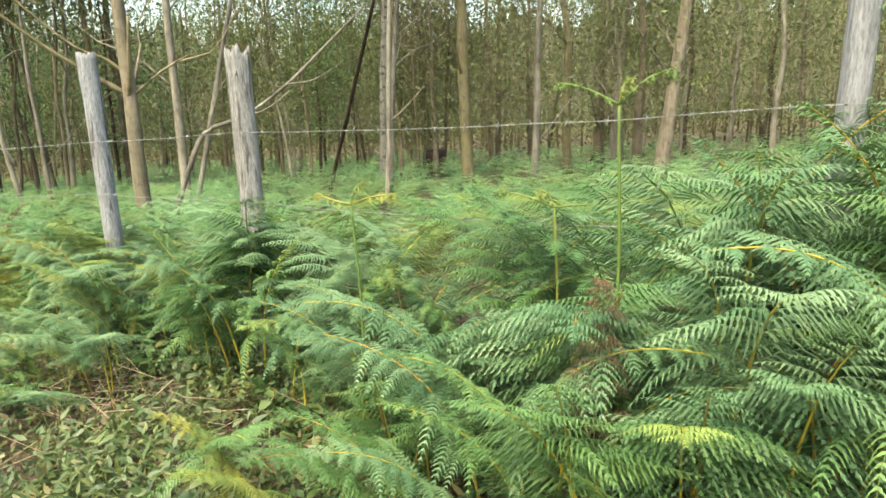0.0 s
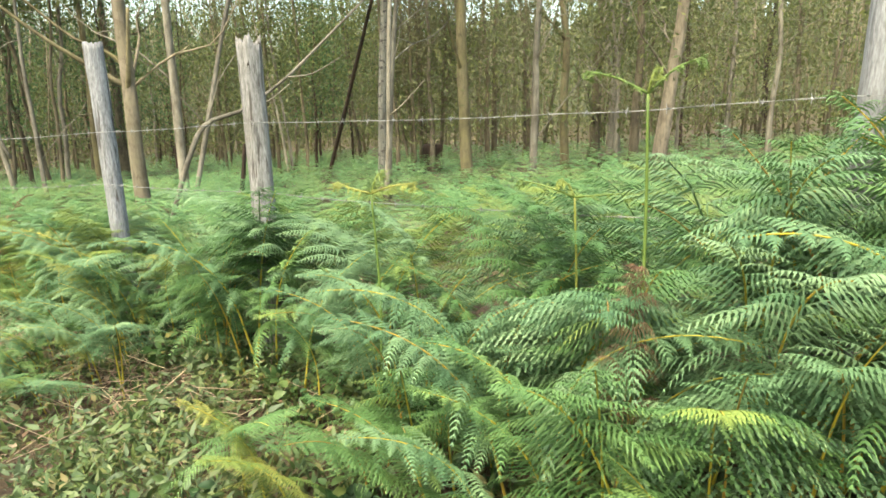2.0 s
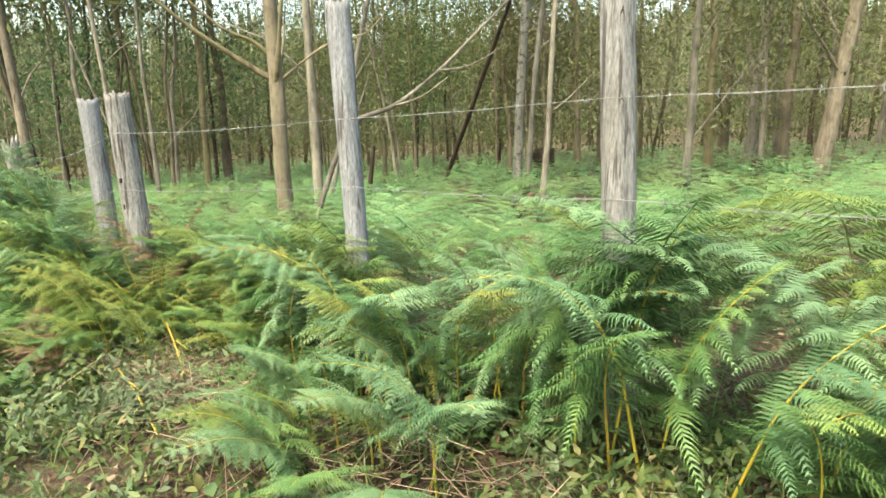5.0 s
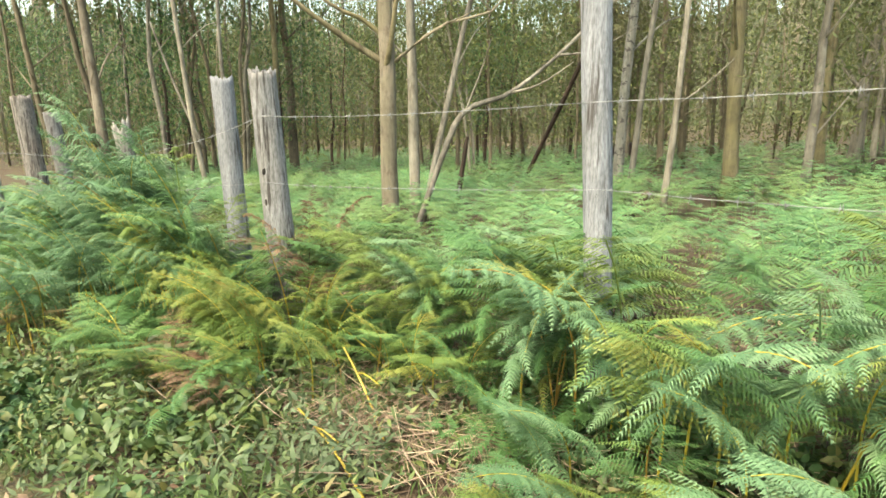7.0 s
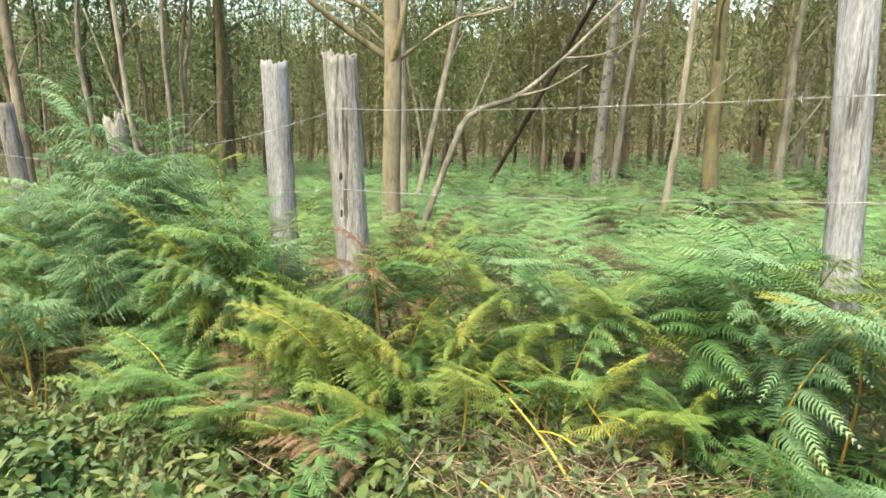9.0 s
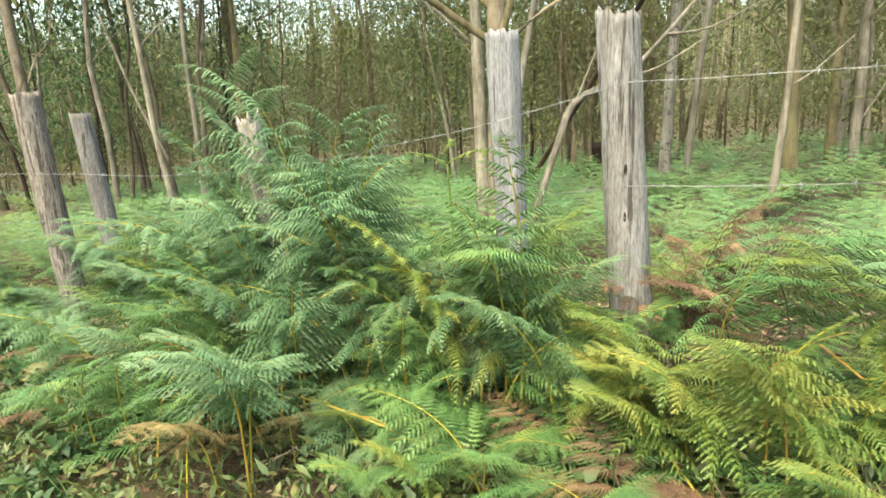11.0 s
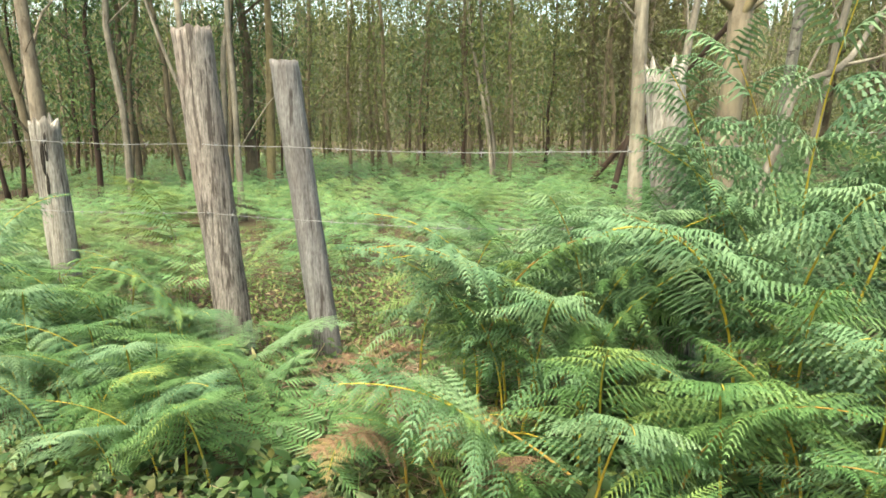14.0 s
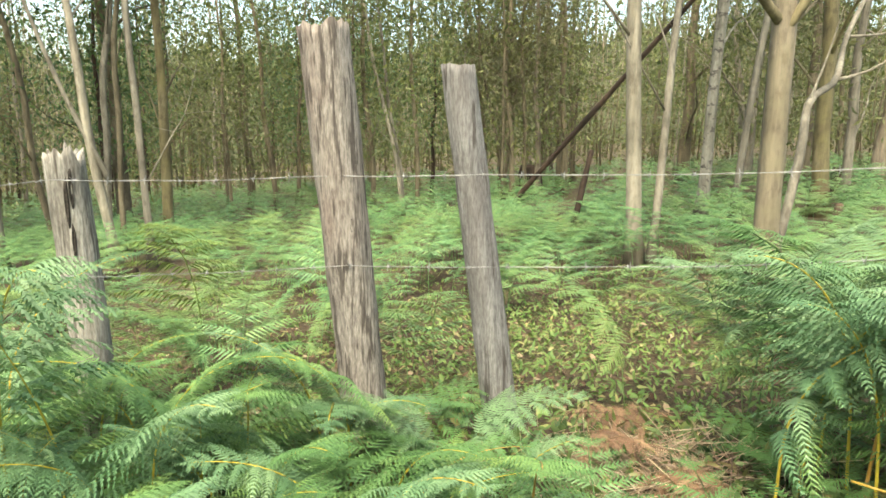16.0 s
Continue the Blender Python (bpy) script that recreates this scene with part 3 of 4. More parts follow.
def fallen_stem(name, label, pts, r0, r1, bark, forks=()):
    """A leaning or fallen dead stem, resting with its foot on the ground."""
    o = Vector(pts[0])
    thing = holder(name, *o)
    tagged(thing, label, "dead tree")
    line = smooth_line([Vector(p) - o for p in pts], 20)
    part("stem", raw_mesh("stem", *tube(line, [r0 + (r1 - r0) * i / 19 for i in range(20)], 9, 0.3, o.x), BARK[bark], True), thing)
    for fp, fr in forks:
        line = smooth_line([Vector(p) - o for p in fp], 9)
        part("fork", raw_mesh("fork", *tube(line, [fr * (1 - 0.75 * i / 8) for i in range(9)], 6, 0.3, o.y), BARK[bark], True), thing)


fallen_stem("dead_tree", "pale bent dead branch leaning across the trunks", [(-6.35, 9.42, ground_z(-6.35, 9.42) - 0.03), (-6.04, 9.67, 1.42), (-5.87, 9.9, 1.9), (-5.45, 10.25, 2.1), (-5.05, 10.8, 2.55), (-4.6, 11.2, 3.1), (-4.1, 11.6, 3.7)], 0.042, 0.014, "pale",
            [([(-5.45, 10.25, 2.1), (-5.1, 10.3, 2.2), (-4.7, 10.3, 2.45)], 0.02), ([(-5.87, 9.9, 1.9), (-5.72, 9.95, 2.3), (-5.6, 10.0, 2.7)], 0.014), ([(-5.05, 10.8, 2.55), (-4.6, 10.8, 2.6), (-4.1, 10.8, 2.85)], 0.018)])
fallen_stem("dead_tree", "dark dead trunk leaning among the trees", [(-7.79, 16.82, ground_z(-7.79, 16.82) - 0.05), (-6.86, 15.82, 1.2), (-6.17, 15.08, 2.2), (-5.48, 14.34, 3.2), (-4.5, 13.3, 4.7), (-3.8, 12.5, 5.8)], 0.052, 0.026, "dark")
fallen_stem("dead_sapling", "short dark broken stem poking out of bracken", [(-7.3, 12.56, ground_z(-7.3, 12.56) - 0.03), (-7.17, 12.53, 0.9), (-7.08, 12.5, 1.38)], 0.05, 0.03, "dark")


def on_ground(x, y, up=0.0):
    return (x, y, ground_z(x, y) + up)


fallen_stem("log", "dark fallen log half sunk in bracken", [on_ground(-2.6, 10.35, 0.0), on_ground(-2.2, 10.8, 0.28), on_ground(-1.85, 11.15, 0.36)], 0.06, 0.045, "dark", [([on_ground(-2.2, 10.8, 0.28), on_ground(-2.05, 10.75, 0.5)], 0.025)])
fallen_stem("log", "dark fallen log half sunk in bracken", [on_ground(-4.3, 11.7, 0.0), on_ground(-4.1, 12.1, 0.36)], 0.07, 0.05, "dark")
fallen_stem("log", "dark fallen log half sunk in bracken", [on_ground(-0.95, 13.0, 0.0), on_ground(-0.6, 12.5, 0.4)], 0.06, 0.045, "dark")
fallen_stem("log", "dark fallen log half sunk in bracken", [on_ground(-13.7, 12.3, 0.02), on_ground(-13.2, 12.2, 0.08), on_ground(-12.7, 12.15, 0.1)], 0.07, 0.06, "dark")


def stump(x, y, r, h):
    thing = holder("tree_stump", x, y, ground_z(x, y) - 0.05)
    tagged(thing, "dark mossy tree stump among bracken", "tree stump")
    pts = [(0, 0, h * i / 7) for i in range(8)]
    part("body", raw_mesh("body", *tube(pts, [r * (1.5 - 0.5 * min(1, i / 3)) for i in range(8)], 14, 0.5, x), BARK["dark"], True), thing)


stump(-6.45, 21.28, 0.3, 0.9)
stump(-0.9, 17.2, 0.14, 0.6)

# ---- further wood behind ----
def build_wood():
    made = 0
    while made < 125:
        x = rng.uniform(-58, 24)
        y = rng.uniform(14, 44)
        if over_fence(x, y) < (13 if x > -16 else 5):
            continue
        tree(x, y, rng.gauss(0, 0.035), rng.gauss(0, 0.03), rng.uniform(0.035, 0.1), rng.choice(["tan", "tan", "tan", "pale", "mossy", "dark"]))
        made += 1


build_wood()


def build_far_woods():
    """Uncountable thin stems and undergrowth deeper in the wood."""
    r = random.Random(21)
    pieces = []
    for i in range(900):
        x, y = r.uniform(-90, 45), r.uniform(20, 62)
        if over_fence(x, y) < (22 if x > -20 else 9):
            continue
        z, h, w = ground_z(x, y) - 0.1, r.uniform(7, 12), r.uniform(0.02, 0.07)
        lx, ly = r.gauss(0, 0.05), r.gauss(0, 0.05)
        pieces.append(tube([(x, y, z), (x + lx * h * 0.4 + r.gauss(0, .1), y + ly * h * 0.4, z + h * 0.4), (x + lx * h, y + ly * h, z + h)], [w, w * 0.75, w * 0.3], 5))
    tagged(new("far_stems", raw_mesh("far_stems", *merge(pieces), BARK["tanpink"], True)), "dense thin brown tree stems deeper in the wood", "trees", kind="stuff")
    q = np.random.default_rng(5)
    n = 260000
    ang = q.random(n)
    x = -95 + 145 * q.random(n)
    y = 17 + 45 * q.random(n)
    keep = (x + 1.73) * 0.226 + (y - 4.97) * 0.974 > np.where(x > -18, 17, 7)
    x, y = x[keep], y[keep]
    clump = np.array([noise.noise((a * 0.3, b * 0.3, 2.0)) for a, b in zip(x, y)])
    low = q.random(len(x)) < 0.33
    h = np.where(low, 0.1 + 1.7 * q.random(len(x)), (0.3 + 9.5 * q.random(len(x))) * (0.75 + 0.6 * clump))
    z = np.array([ground_z(a, b) for a, b in zip(x, y)]) + np.maximum(h, 0.2)
    p = np.stack([x, y, z], 1)
    d = q.normal(0, 1, p.shape)
    d /= np.linalg.norm(d, axis=1)[:, None]
    s = np.cross(d, q.normal(0, 1, p.shape))
    s /= np.linalg.norm(s, axis=1)[:, None]
    ln = ((0.06 + 0.12 * q.random(len(x))) * np.where(h > 2.5, 1.45, 1.0))[:, None]
    v = np.stack([p - d * ln * 0.5, p + s * ln * 0.25, p + d * ln * 0.5, p - s * ln * 0.25], 1).reshape(-1, 3)
    k = np.arange(len(p))[:, None] * 4
    t = np.concatenate([k + np.array([[0, 1, 2]]), k + np.array([[0, 2, 3]])])
    tagged(new("undergrowth", raw_mesh("undergrowth", v, t, CANOPY)), "sparse green and brown undergrowth deeper in the wood", "undergrowth", kind="stuff")
    # the distance, past the last stems
    verts, tris = [], []
    m = 900
    edge = random.Random(8)
    for i in range(m + 1):
        a = radians(-20 + 220 * i / m)
        tall = 13.0 + edge.uniform(-1.6, 1.6) + 2.0 * noise.noise((i * 0.35, 4, 0)) + 4.5 * noise.noise((i * 0.06, 1, 0))
        rad = 74 + 4 * noise.noise((i * 0.1, 0, 0))
        x, y = -4 + rad * math.cos(a), 4 + rad * math.sin(a)
        z = ground_z(x, y)
        for j in range(5):
            f = j / 4
            verts.append((x + f * 5 * math.cos(a), y + f * 5 * math.sin(a), z - 0.5 + f * tall))
    for i in range(m):
        for j in range(4):
            k = i * 5 + j
            tris += [(k, k + 5, k + 6), (k, k + 6, k + 1)]
    tagged(new("backdrop", raw_mesh("backdrop", verts, tris, distance_mat)), "dim brown-green edge of the wood far away", "backdrop", kind="structure")


build_far_woods()


# ---- bracken ----
def pinna(length, width, pairs, droop, segs, seed, ribbed=True):
    """One feathery side leaf along +x: a thin arching midrib with two combs of narrow, hanging, sickle-shaped leaflets. Returns points and triangles."""
    r = random.Random(seed)
    sway = 0.05 * length * math.sin(seed * 1.7)
    verts, tris = [], []

    def spine(u):
        return Vector((length * (u - 0.22 * droop * u * u), sway * u * u, length * (0.26 * u - droop * u * u)))

    step = length / pairs
    for i in range(pairs):
        u = (i + 0.8) / (pairs + 0.9)
        c = spine(u)
        t = (spine(u + 0.02) - c).normalized()
        prof = (1 - u) ** 0.9 * min(1.0, 0.68 + u * 2.4) + 0.03
        for side in (-1, 1):
            ln = width * prof * r.uniform(0.86, 1.08)
            out = (Vector((0, side, 0.12)) + t * (r.uniform(0.2, 0.34) + 0.4 * u)).normalized()
            hw = step * (0.27 if segs > 2 else 0.34) * (0.6 + 0.4 * prof)
            sag = r.uniform(0.45, 1.05)
            base = len(verts)
            if segs > 6:
                # a hanging feather: pointed teeth on both sides of a thin finger
                teeth = max(3, round(segs * (0.3 + 0.7 * prof)))

                def mid(f):
                    return c + out * ln * f * (1 - 0.2 * sag * f) + t * ln * 0.14 * f * f - Vector((0, 0, 1.1 * sag * ln * f * f))

                verts += [tuple(mid(k / teeth)) for k in range(teeth)] + [tuple(mid(1.08))]
                for k in range(teeth):
                    f = (k + 0.5) / teeth
                    w = step * 0.56 * (1 - 0.82 * f ** 1.5) * (0.75 if k == 0 else 1.0) * r.uniform(0.85, 1.1)
                    e = mid(min(f + 0.45 * w / ln, 1.0))
                    for sd in (-1, 1):
                        tris.append((base + k, base + k + 1, len(verts)) if sd > 0 else (base + k + 1, base + k, len(verts)))
                        verts.append(tuple(e + t * sd * w - Vector((0, 0, 0.2 * w))))
                continue
            for k in range(segs + 1):
                f = k / segs
                m = c + out * ln * f * (1 - 0.12 * sag * f) + t * ln * 0.22 * f * f - Vector((0, 0, sag * ln * f * f))
                if k == segs:
                    verts.append(tuple(m))
                    tris.append((base + 2 * k - 2, base + 2 * k - 1, base + 2 * k))
                    break
                w = hw * (1.0 - 0.62 * f) * ((1.35 if k % 2 else 0.6) if segs > 3 else 1.0)
                verts += [tuple(m - t * w), tuple(m + t * w - Vector((0, 0, 0.3 * w)))]
                if k:
                    o = base + 2 * k
                    tris += [(o - 2, o - 1, o + 1), (o - 2, o + 1, o)]
    if not ribbed:
        return verts, tris
    rib = [spine(i / 5) for i in range(6)]
    v, t = tube(rib, [0.0028 * (length / 0.5) ** 0.5 * (1 - 0.8 * i / 5) for i in range(6)], 3)
    k = len(verts)
    return verts + v, tris + [tuple(i + k for i in f) for f in t]


def rachis(height, bend, seed):
    """The plant's curved stalk: upright below, arching over along +x towards the tip."""
    pts, p, n = [], Vector((0, 0, 0)), 24
    total = height * 1.2
    for i in range(n + 1):
        pts.append(p.copy())
        f = i / n
        a = 0.08 + bend * 1.25 * max(0, f - 0.3) ** 1.2
        p += Vector((math.sin(a), 0.05 * math.sin(f * 4 + seed), math.cos(a))) * total / n
    k = height * 1.1 / max(q.z for q in pts)
    return [q * k for q in pts]


def frond_layout(height, bend, seed, pairs, leaf, taper=0.9):
    """Poses of the side leaves on the stalk: the lowest pair is the largest, each is held level and arches down."""
    r = random.Random(seed)
    pts = rachis(height, bend, seed)
    out = []
    for i in range(pairs):
        f = 0.42 + 0.57 * (i / (pairs - 1)) ** 0.8
        size = leaf * (1 - taper * (i / pairs) ** 0.85)
        for side in (-1, 1):
            k = min(f + side * 0.006, 0.995) * (len(pts) - 1)
            a = int(k)
            p = pts[a].lerp(pts[min(a + 1, len(pts) - 1)], k - a)
            d = (pts[min(a + 1, len(pts) - 1)] - pts[a]).normalized()
            way = (Vector((0, side, 0.12)) + d * (0.32 + 0.3 * i / pairs) + Vector((r.uniform(-.12, .12), 0, r.uniform(-0.2, 0.12)))).normalized()
            face = d.cross(Vector((0, 1, 0))).normalized()
            face = -face if face.z < 0 else face
            up = (Vector((0, 0, 0.85)) + face * 0.5 + Vector((r.uniform(-.22, .22), r.uniform(-.15, .15), 0))).normalized()
            y = up.cross(way).normalized()
            z = way.cross(y)
            m = Matrix((way, y, z)).transposed().to_4x4()
            out.append((Matrix.Translation(p) @ m, size * r.uniform(0.85, 1.1), i))
    d = (pts[-1] - pts[-3]).normalized()
    y = Vector((0, 0, 1)).cross(d).normalized()
    out.append((Matrix.Translation(pts[-2]) @ Matrix((d, y, d.cross(y))).transposed().to_4x4(), leaf * 0.24, pairs))
    return pts, out


LEAF_MESHES = {}


def leaf_mesh(kind, mat, size, style):
    """Shared side-leaf meshes in a few sizes; style: broad toothed leaflets, narrow ones, or plain ones for the back."""
    step = min((0.14, 0.2, 0.28, 0.38, 0.5, 0.62), key=lambda s: abs(s - size))
    key = (kind, mat.name, step, style)
    if key not in LEAF_MESHES:
        droop, seed = 0.38 + 0.14 * (kind % 4), 11 * kind + int(step * 100)
        if style == "broad":
            made = pinna(step, 0.02 + step * 0.25, max(8, int(5 + step * 19)), droop, 8, seed)
        elif style == "narrow":
            made = pinna(step, 0.016 + step * 0.225, max(9, int(7 + step * 32)), droop, 5, seed)
        else:
            made = pinna(step, 0.016 + step * 0.225, max(9, int(7 + step * 34)), droop, 2, seed)
        LEAF_MESHES[key] = raw_mesh("leaf", *made, mat, True)
    return LEAF_MESHES[key], size / step


def bracken(height, bend, seed, leaf, mat, label, pairs=11, taper=0.9, fine=True):
    """A bracken plant: stalk, large side leaves, and a joined tip."""
    thing = holder("bracken_fern", 0, -60, 0)
    tagged(thing, label, "fern", "bracken by the fence")
    pts, places = frond_layout(height, bend, seed, pairs, leaf, taper)
    stalk_mat = FERN_DEAD if mat is FERN_DEAD else FERN_STALK
    radii = [0.0075 * height ** 0.5 * (1 - 0.8 * i / (len(pts) - 1)) for i in range(len(pts))]
    part("stalk", raw_mesh("stalk", *tube(pts, radii, 6), stalk_mat, True), thing)
    tip = []
    for m, size, i in places:
        if i < max(pairs - 5, 0.6 * pairs):
            data, k = leaf_mesh((seed + i) % 4, mat, size, ("narrow" if seed % 3 == 0 else "broad") if fine else "plain")
            ob = part("leaf", data, thing)
            ob.matrix_local = m @ Matrix.Scale(k, 4)
        else:
            v, t = pinna(size, 0.012 + size * 0.22, max(6, int(4 + size * 38)), 0.4, 2, seed + i)
            tip.append(([m @ Vector(p) for p in v], t))
    part("frond_tip", raw_mesh("frond_tip", *merge(tip), mat, True), thing)
    return thing


GREEN_WORDS = "green bracken fern with arching feathery fronds"
BLUE_WORDS = "blue-green bracken fern with drooping fronds"
YELLOW_WORDS = "yellowing bracken fern with golden-green fronds"
PROTO = {}
for fine, tag in ((True, ""), (False, "_back")):
    PROTO["green" + tag] = [bracken(1.0, bend, seed, leaf, FERN_GREEN, GREEN_WORDS, fine=fine) for bend, seed, leaf in ((1.2, 3, 0.48), (1.75, 8, 0.5), (0.85, 15, 0.44), (1.45, 18, 0.48))]
    PROTO["blue" + tag] = [bracken(1.0, bend, seed, leaf, FERN_BLUE, BLUE_WORDS, fine=fine) for bend, seed, leaf in ((1.5, 21, 0.5), (0.95, 29, 0.47), (1.9, 26, 0.5))]
    PROTO["yellow" + tag] = [bracken(1.0, bend, seed, leaf, FERN_YELLOW, YELLOW_WORDS, fine=fine) for bend, seed, leaf in ((1.5, 34, 0.46), (1.0, 39, 0.42))]
CREST_WORDS = "tall blue-green bracken plant topping the clump"
PROTO["crest"] = [bracken(1.0, bend, seed, 0.44, FERN_BLUE, CREST_WORDS, 11, 0.75) for bend, seed in ((1.6, 61), (1.2, 65))]
PROTO["crown_frond"] = [bracken(1.0, 0.9, 67, 0.42, FERN_BLUE, CREST_WORDS, 6, 0.3)]
PROTO["dead"] = [bracken(1.0, 1.9, 44, 0.42, FERN_DEAD, "withered rust-brown bracken frond lying over", fine=False)]
PROTO["straw"] = [bracken(1.0, 1.8, 52, 0.46, FERN_STRAW, "straw-coloured dying bracken frond", fine=False)]
plants = random.Random(12)
BACK_ROW = {"green": [], "blue": [], "yellow": []}


def put_fern(kind, x, v, height, turn=None, tilt=0.0, wide=None):
    """One plant beside the fence; turn: the way that its tip arches, in degrees from +x. Plants at and past the wire are kept for the joined back row."""
    px, py = fence_xy(x, v)
    turn = plants.uniform(0, 360) if turn is None else turn
    height *= 1.06 if x > -8 else 1.0
    if kind in BACK_ROW and v > -0.16:
        BACK_ROW[kind].append((px, py, height, radians(turn)))
        return None
    proto = plants.choice(PROTO[kind + "_back" if kind in BACK_ROW and v > -0.42 else kind])
    wide = wide or (max(0.5, height * 1.2) if kind in ("dead", "straw") else 0.42 + 0.56 * height)
    m = Matrix.Translation((px, py, ground_z(px, py) - 0.02)) @ Euler((radians(plants.uniform(-8, 8)), radians(plants.uniform(-6, 10) + tilt), radians(turn))).to_matrix().to_4x4()
    return copy_thing(proto, m @ Matrix.Diagonal((wide, wide, height, 1)))


def patch(count, x0, x1, v0, v1, h0, h1, kinds, face=-85, spread=110, tilt=0.0):
    """A scatter of plants in a strip; most lean out towards the path."""
    for i in range(count):
        f = (i + plants.random()) / count
        x, v = x0 + (x1 - x0) * f, plants.uniform(v0, v1)
        put_fern(plants.choice(kinds), x, v, (h0 + (h1 - h0) * f) * plants.uniform(0.82, 1.12), face + plants.uniform(-spread, spread), tilt)


G_, B_, Y_ = "green", "blue", "yellow"
# tall thicket at the start
patch(20, 0.62, 2.4, -0.5, 0.15, 1.1, 1.2, [B_, G_, B_])
patch(8, 0.75, 1.5, -0.34, -0.17, 1.06, 1.1, [B_, G_], spread=80)
patch(14, 0.72, 2.1, -0.75, -0.35, 1.0, 1.12, [B_, B_, G_], spread=70)
patch(22, 0.2, 2.1, -1.15, -0.6, 0.68, 0.86, [G_, G_, B_], spread=70)
patch(12, 0.25, 1.8, -1.4, -1.1, 0.5, 0.6, [G_, B_, G_], spread=60)
patch(15, -0.55, 0.55, -0.85, -0.4, 0.58, 0.84, [B_, B_, G_], spread=80)
patch(4, -0.9, -0.4, -0.55, -0.3, 0.62, 0.7, [B_, G_])
patch(9, -0.7, 0.35, -1.2, -0.85, 0.45, 0.56, [Y_, G_, G_], spread=70)
patch(26, -2.0, 0.5, -0.35, 0.25, 0.76, 0.84, [B_, B_, G_])
patch(5, -1.95, -1.3, -0.3, -0.1, 0.84, 0.86, [B_, G_])
patch(4, -3.3, -2.7, -0.3, -0.1, 0.7, 0.72, [B_, G_])
patch(5, -5.4, -4.8, -0.4, -0.15, 0.66, 0.68, [G_, Y_])
patch(3, -9.75, -9.4, -0.3, -0.15, 0.5, 0.52, [B_])
patch(24, -2.6, 1.8, 0.25, 1.0, 0.74, 0.86, [Y_, G_, Y_, Y_])
# ferns overhanging the bare patch
patch(15, -3.25, -2.0, -0.5, 0.05, 0.68, 0.74, [B_, G_, B_, Y_])
patch(8, -4.0, -3.2, -0.22, 0.1, 0.68, 0.72, [G_, Y_, B_])
patch(9, -3.1, -1.9, -0.85, -0.5, 0.42, 0.5, [B_, B_, G_], spread=60)
patch(6, -2.0, -1.3, -0.5, -0.15, 0.74, 0.8, [B_, G_])
patch(6, -3.1, -2.0, -1.05, -0.82, 0.27, 0.36, [B_, B_, G_], spread=60)
patch(4, -2.85, -2.2, -0.95, -0.7, 0.38, 0.42, [G_, Y_], spread=60)
# golden patch
patch(20, -5.2, -4.15, -0.65, -0.1, 0.52, 0.58, [Y_, G_, Y_])
patch(28, -5.3, -2.8, -0.05, 0.6, 0.64, 0.7, [Y_, G_, G_, Y_, B_])
patch(6, -4.95, -4.25, -0.95, -0.7, 0.34, 0.4, [Y_, G_, Y_], spread=70)
patch(6, -5.2, -4.2, -1.05, -0.65, 0.36, 0.42, ["dead", "straw", "dead"], face=180, spread=60, tilt=22)
patch(7, -6.4, -5.0, -1.1, -0.7, 0.34, 0.42, [Y_, G_, "straw"], spread=90)
patch(1, -6.6, -6.2, -1.2, -1.05, 0.4, 0.4, ["straw"])
patch(4, -8.3, -7.7, -1.3, -1.1, 0.3, 0.3, ["dead"], tilt=8)
patch(7, -4.25, -3.3, -0.42, -0.2, 0.46, 0.5, [Y_, G_, Y_], spread=70)
# round the knotted post
patch(18, -6.5, -5.2, -0.6, 0.0, 0.58, 0.72, [G_, B_, G_])
patch(4, -5.2, -4.75, -0.05, 0.25, 0.6, 0.62, ["dead"], tilt=5)
patch(6, -6.3, -5.2, -1.0, -0.75, 0.34, 0.4, [G_, B_], tilt=10)
# the tall clump
patch(18, -7.6, -6.2, -0.45, 0.1, 0.88, 1.02, [B_, G_, B_], spread=90)
patch(9, -8.0, -7.5, -0.45, -0.05, 0.76, 0.84, [B_, G_, B_], spread=90)
patch(17, -7.9, -6.2, -0.8, -0.4, 0.68, 0.8, [B_, G_, B_], spread=75)
patch(12, -7.7, -6.1, -1.15, -0.75, 0.55, 0.62, [G_, G_, B_], spread=70)
put_fern("crown_frond", -6.72, -0.14, 1.37, -80, wide=0.9)
put_fern("crown_frond", -6.7, -0.12, 1.32, -100, wide=0.95)
put_fern("crown_frond", -6.68, -0.08, 1.25, -140, wide=0.9)
put_fern("crown_frond", -6.66, -0.2, 1.16, -55, wide=0.95)
for x, v, high, turn, width in ((-6.85, -0.1, 1.24, -120, 0.85), (-6.5, -0.12, 1.2, -50, 0.85),
                                (-7.05, 0.0, 1.04, -130, 0.85), (-6.85, -0.3, 1.06, -95, 0.85), (-7.4, -0.2, 0.92, -110, 0.85), (-6.4, -0.25, 1.06, -60, 0.85)):
    put_fern("crest", x, v, high, turn, wide=width)
put_fern("straw", -6.35, -1.15, 0.46, -85, wide=0.62)
put_fern("dead", -5.0, 0.02, 0.86, -60, wide=0.42)
put_fern("dead", -4.9, 0.05, 0.84, 20, wide=0.42)
put_fern("dead", -4.92, -0.05, 0.8, -110, wide=0.42)
put_fern(Y_, -10.7, 0.95, 0.95, -90, wide=0.75)
put_fern("dead", -7.45, -0.85, 0.4, -80, wide=0.5)
patch(8, -6.1, -5.45, -0.42, -0.2, 0.98, 1.02, [G_, B_], spread=80)
patch(8, -6.2, -5.45, -0.3, -0.1, 0.9, 0.9, [G_, B_, Y_])
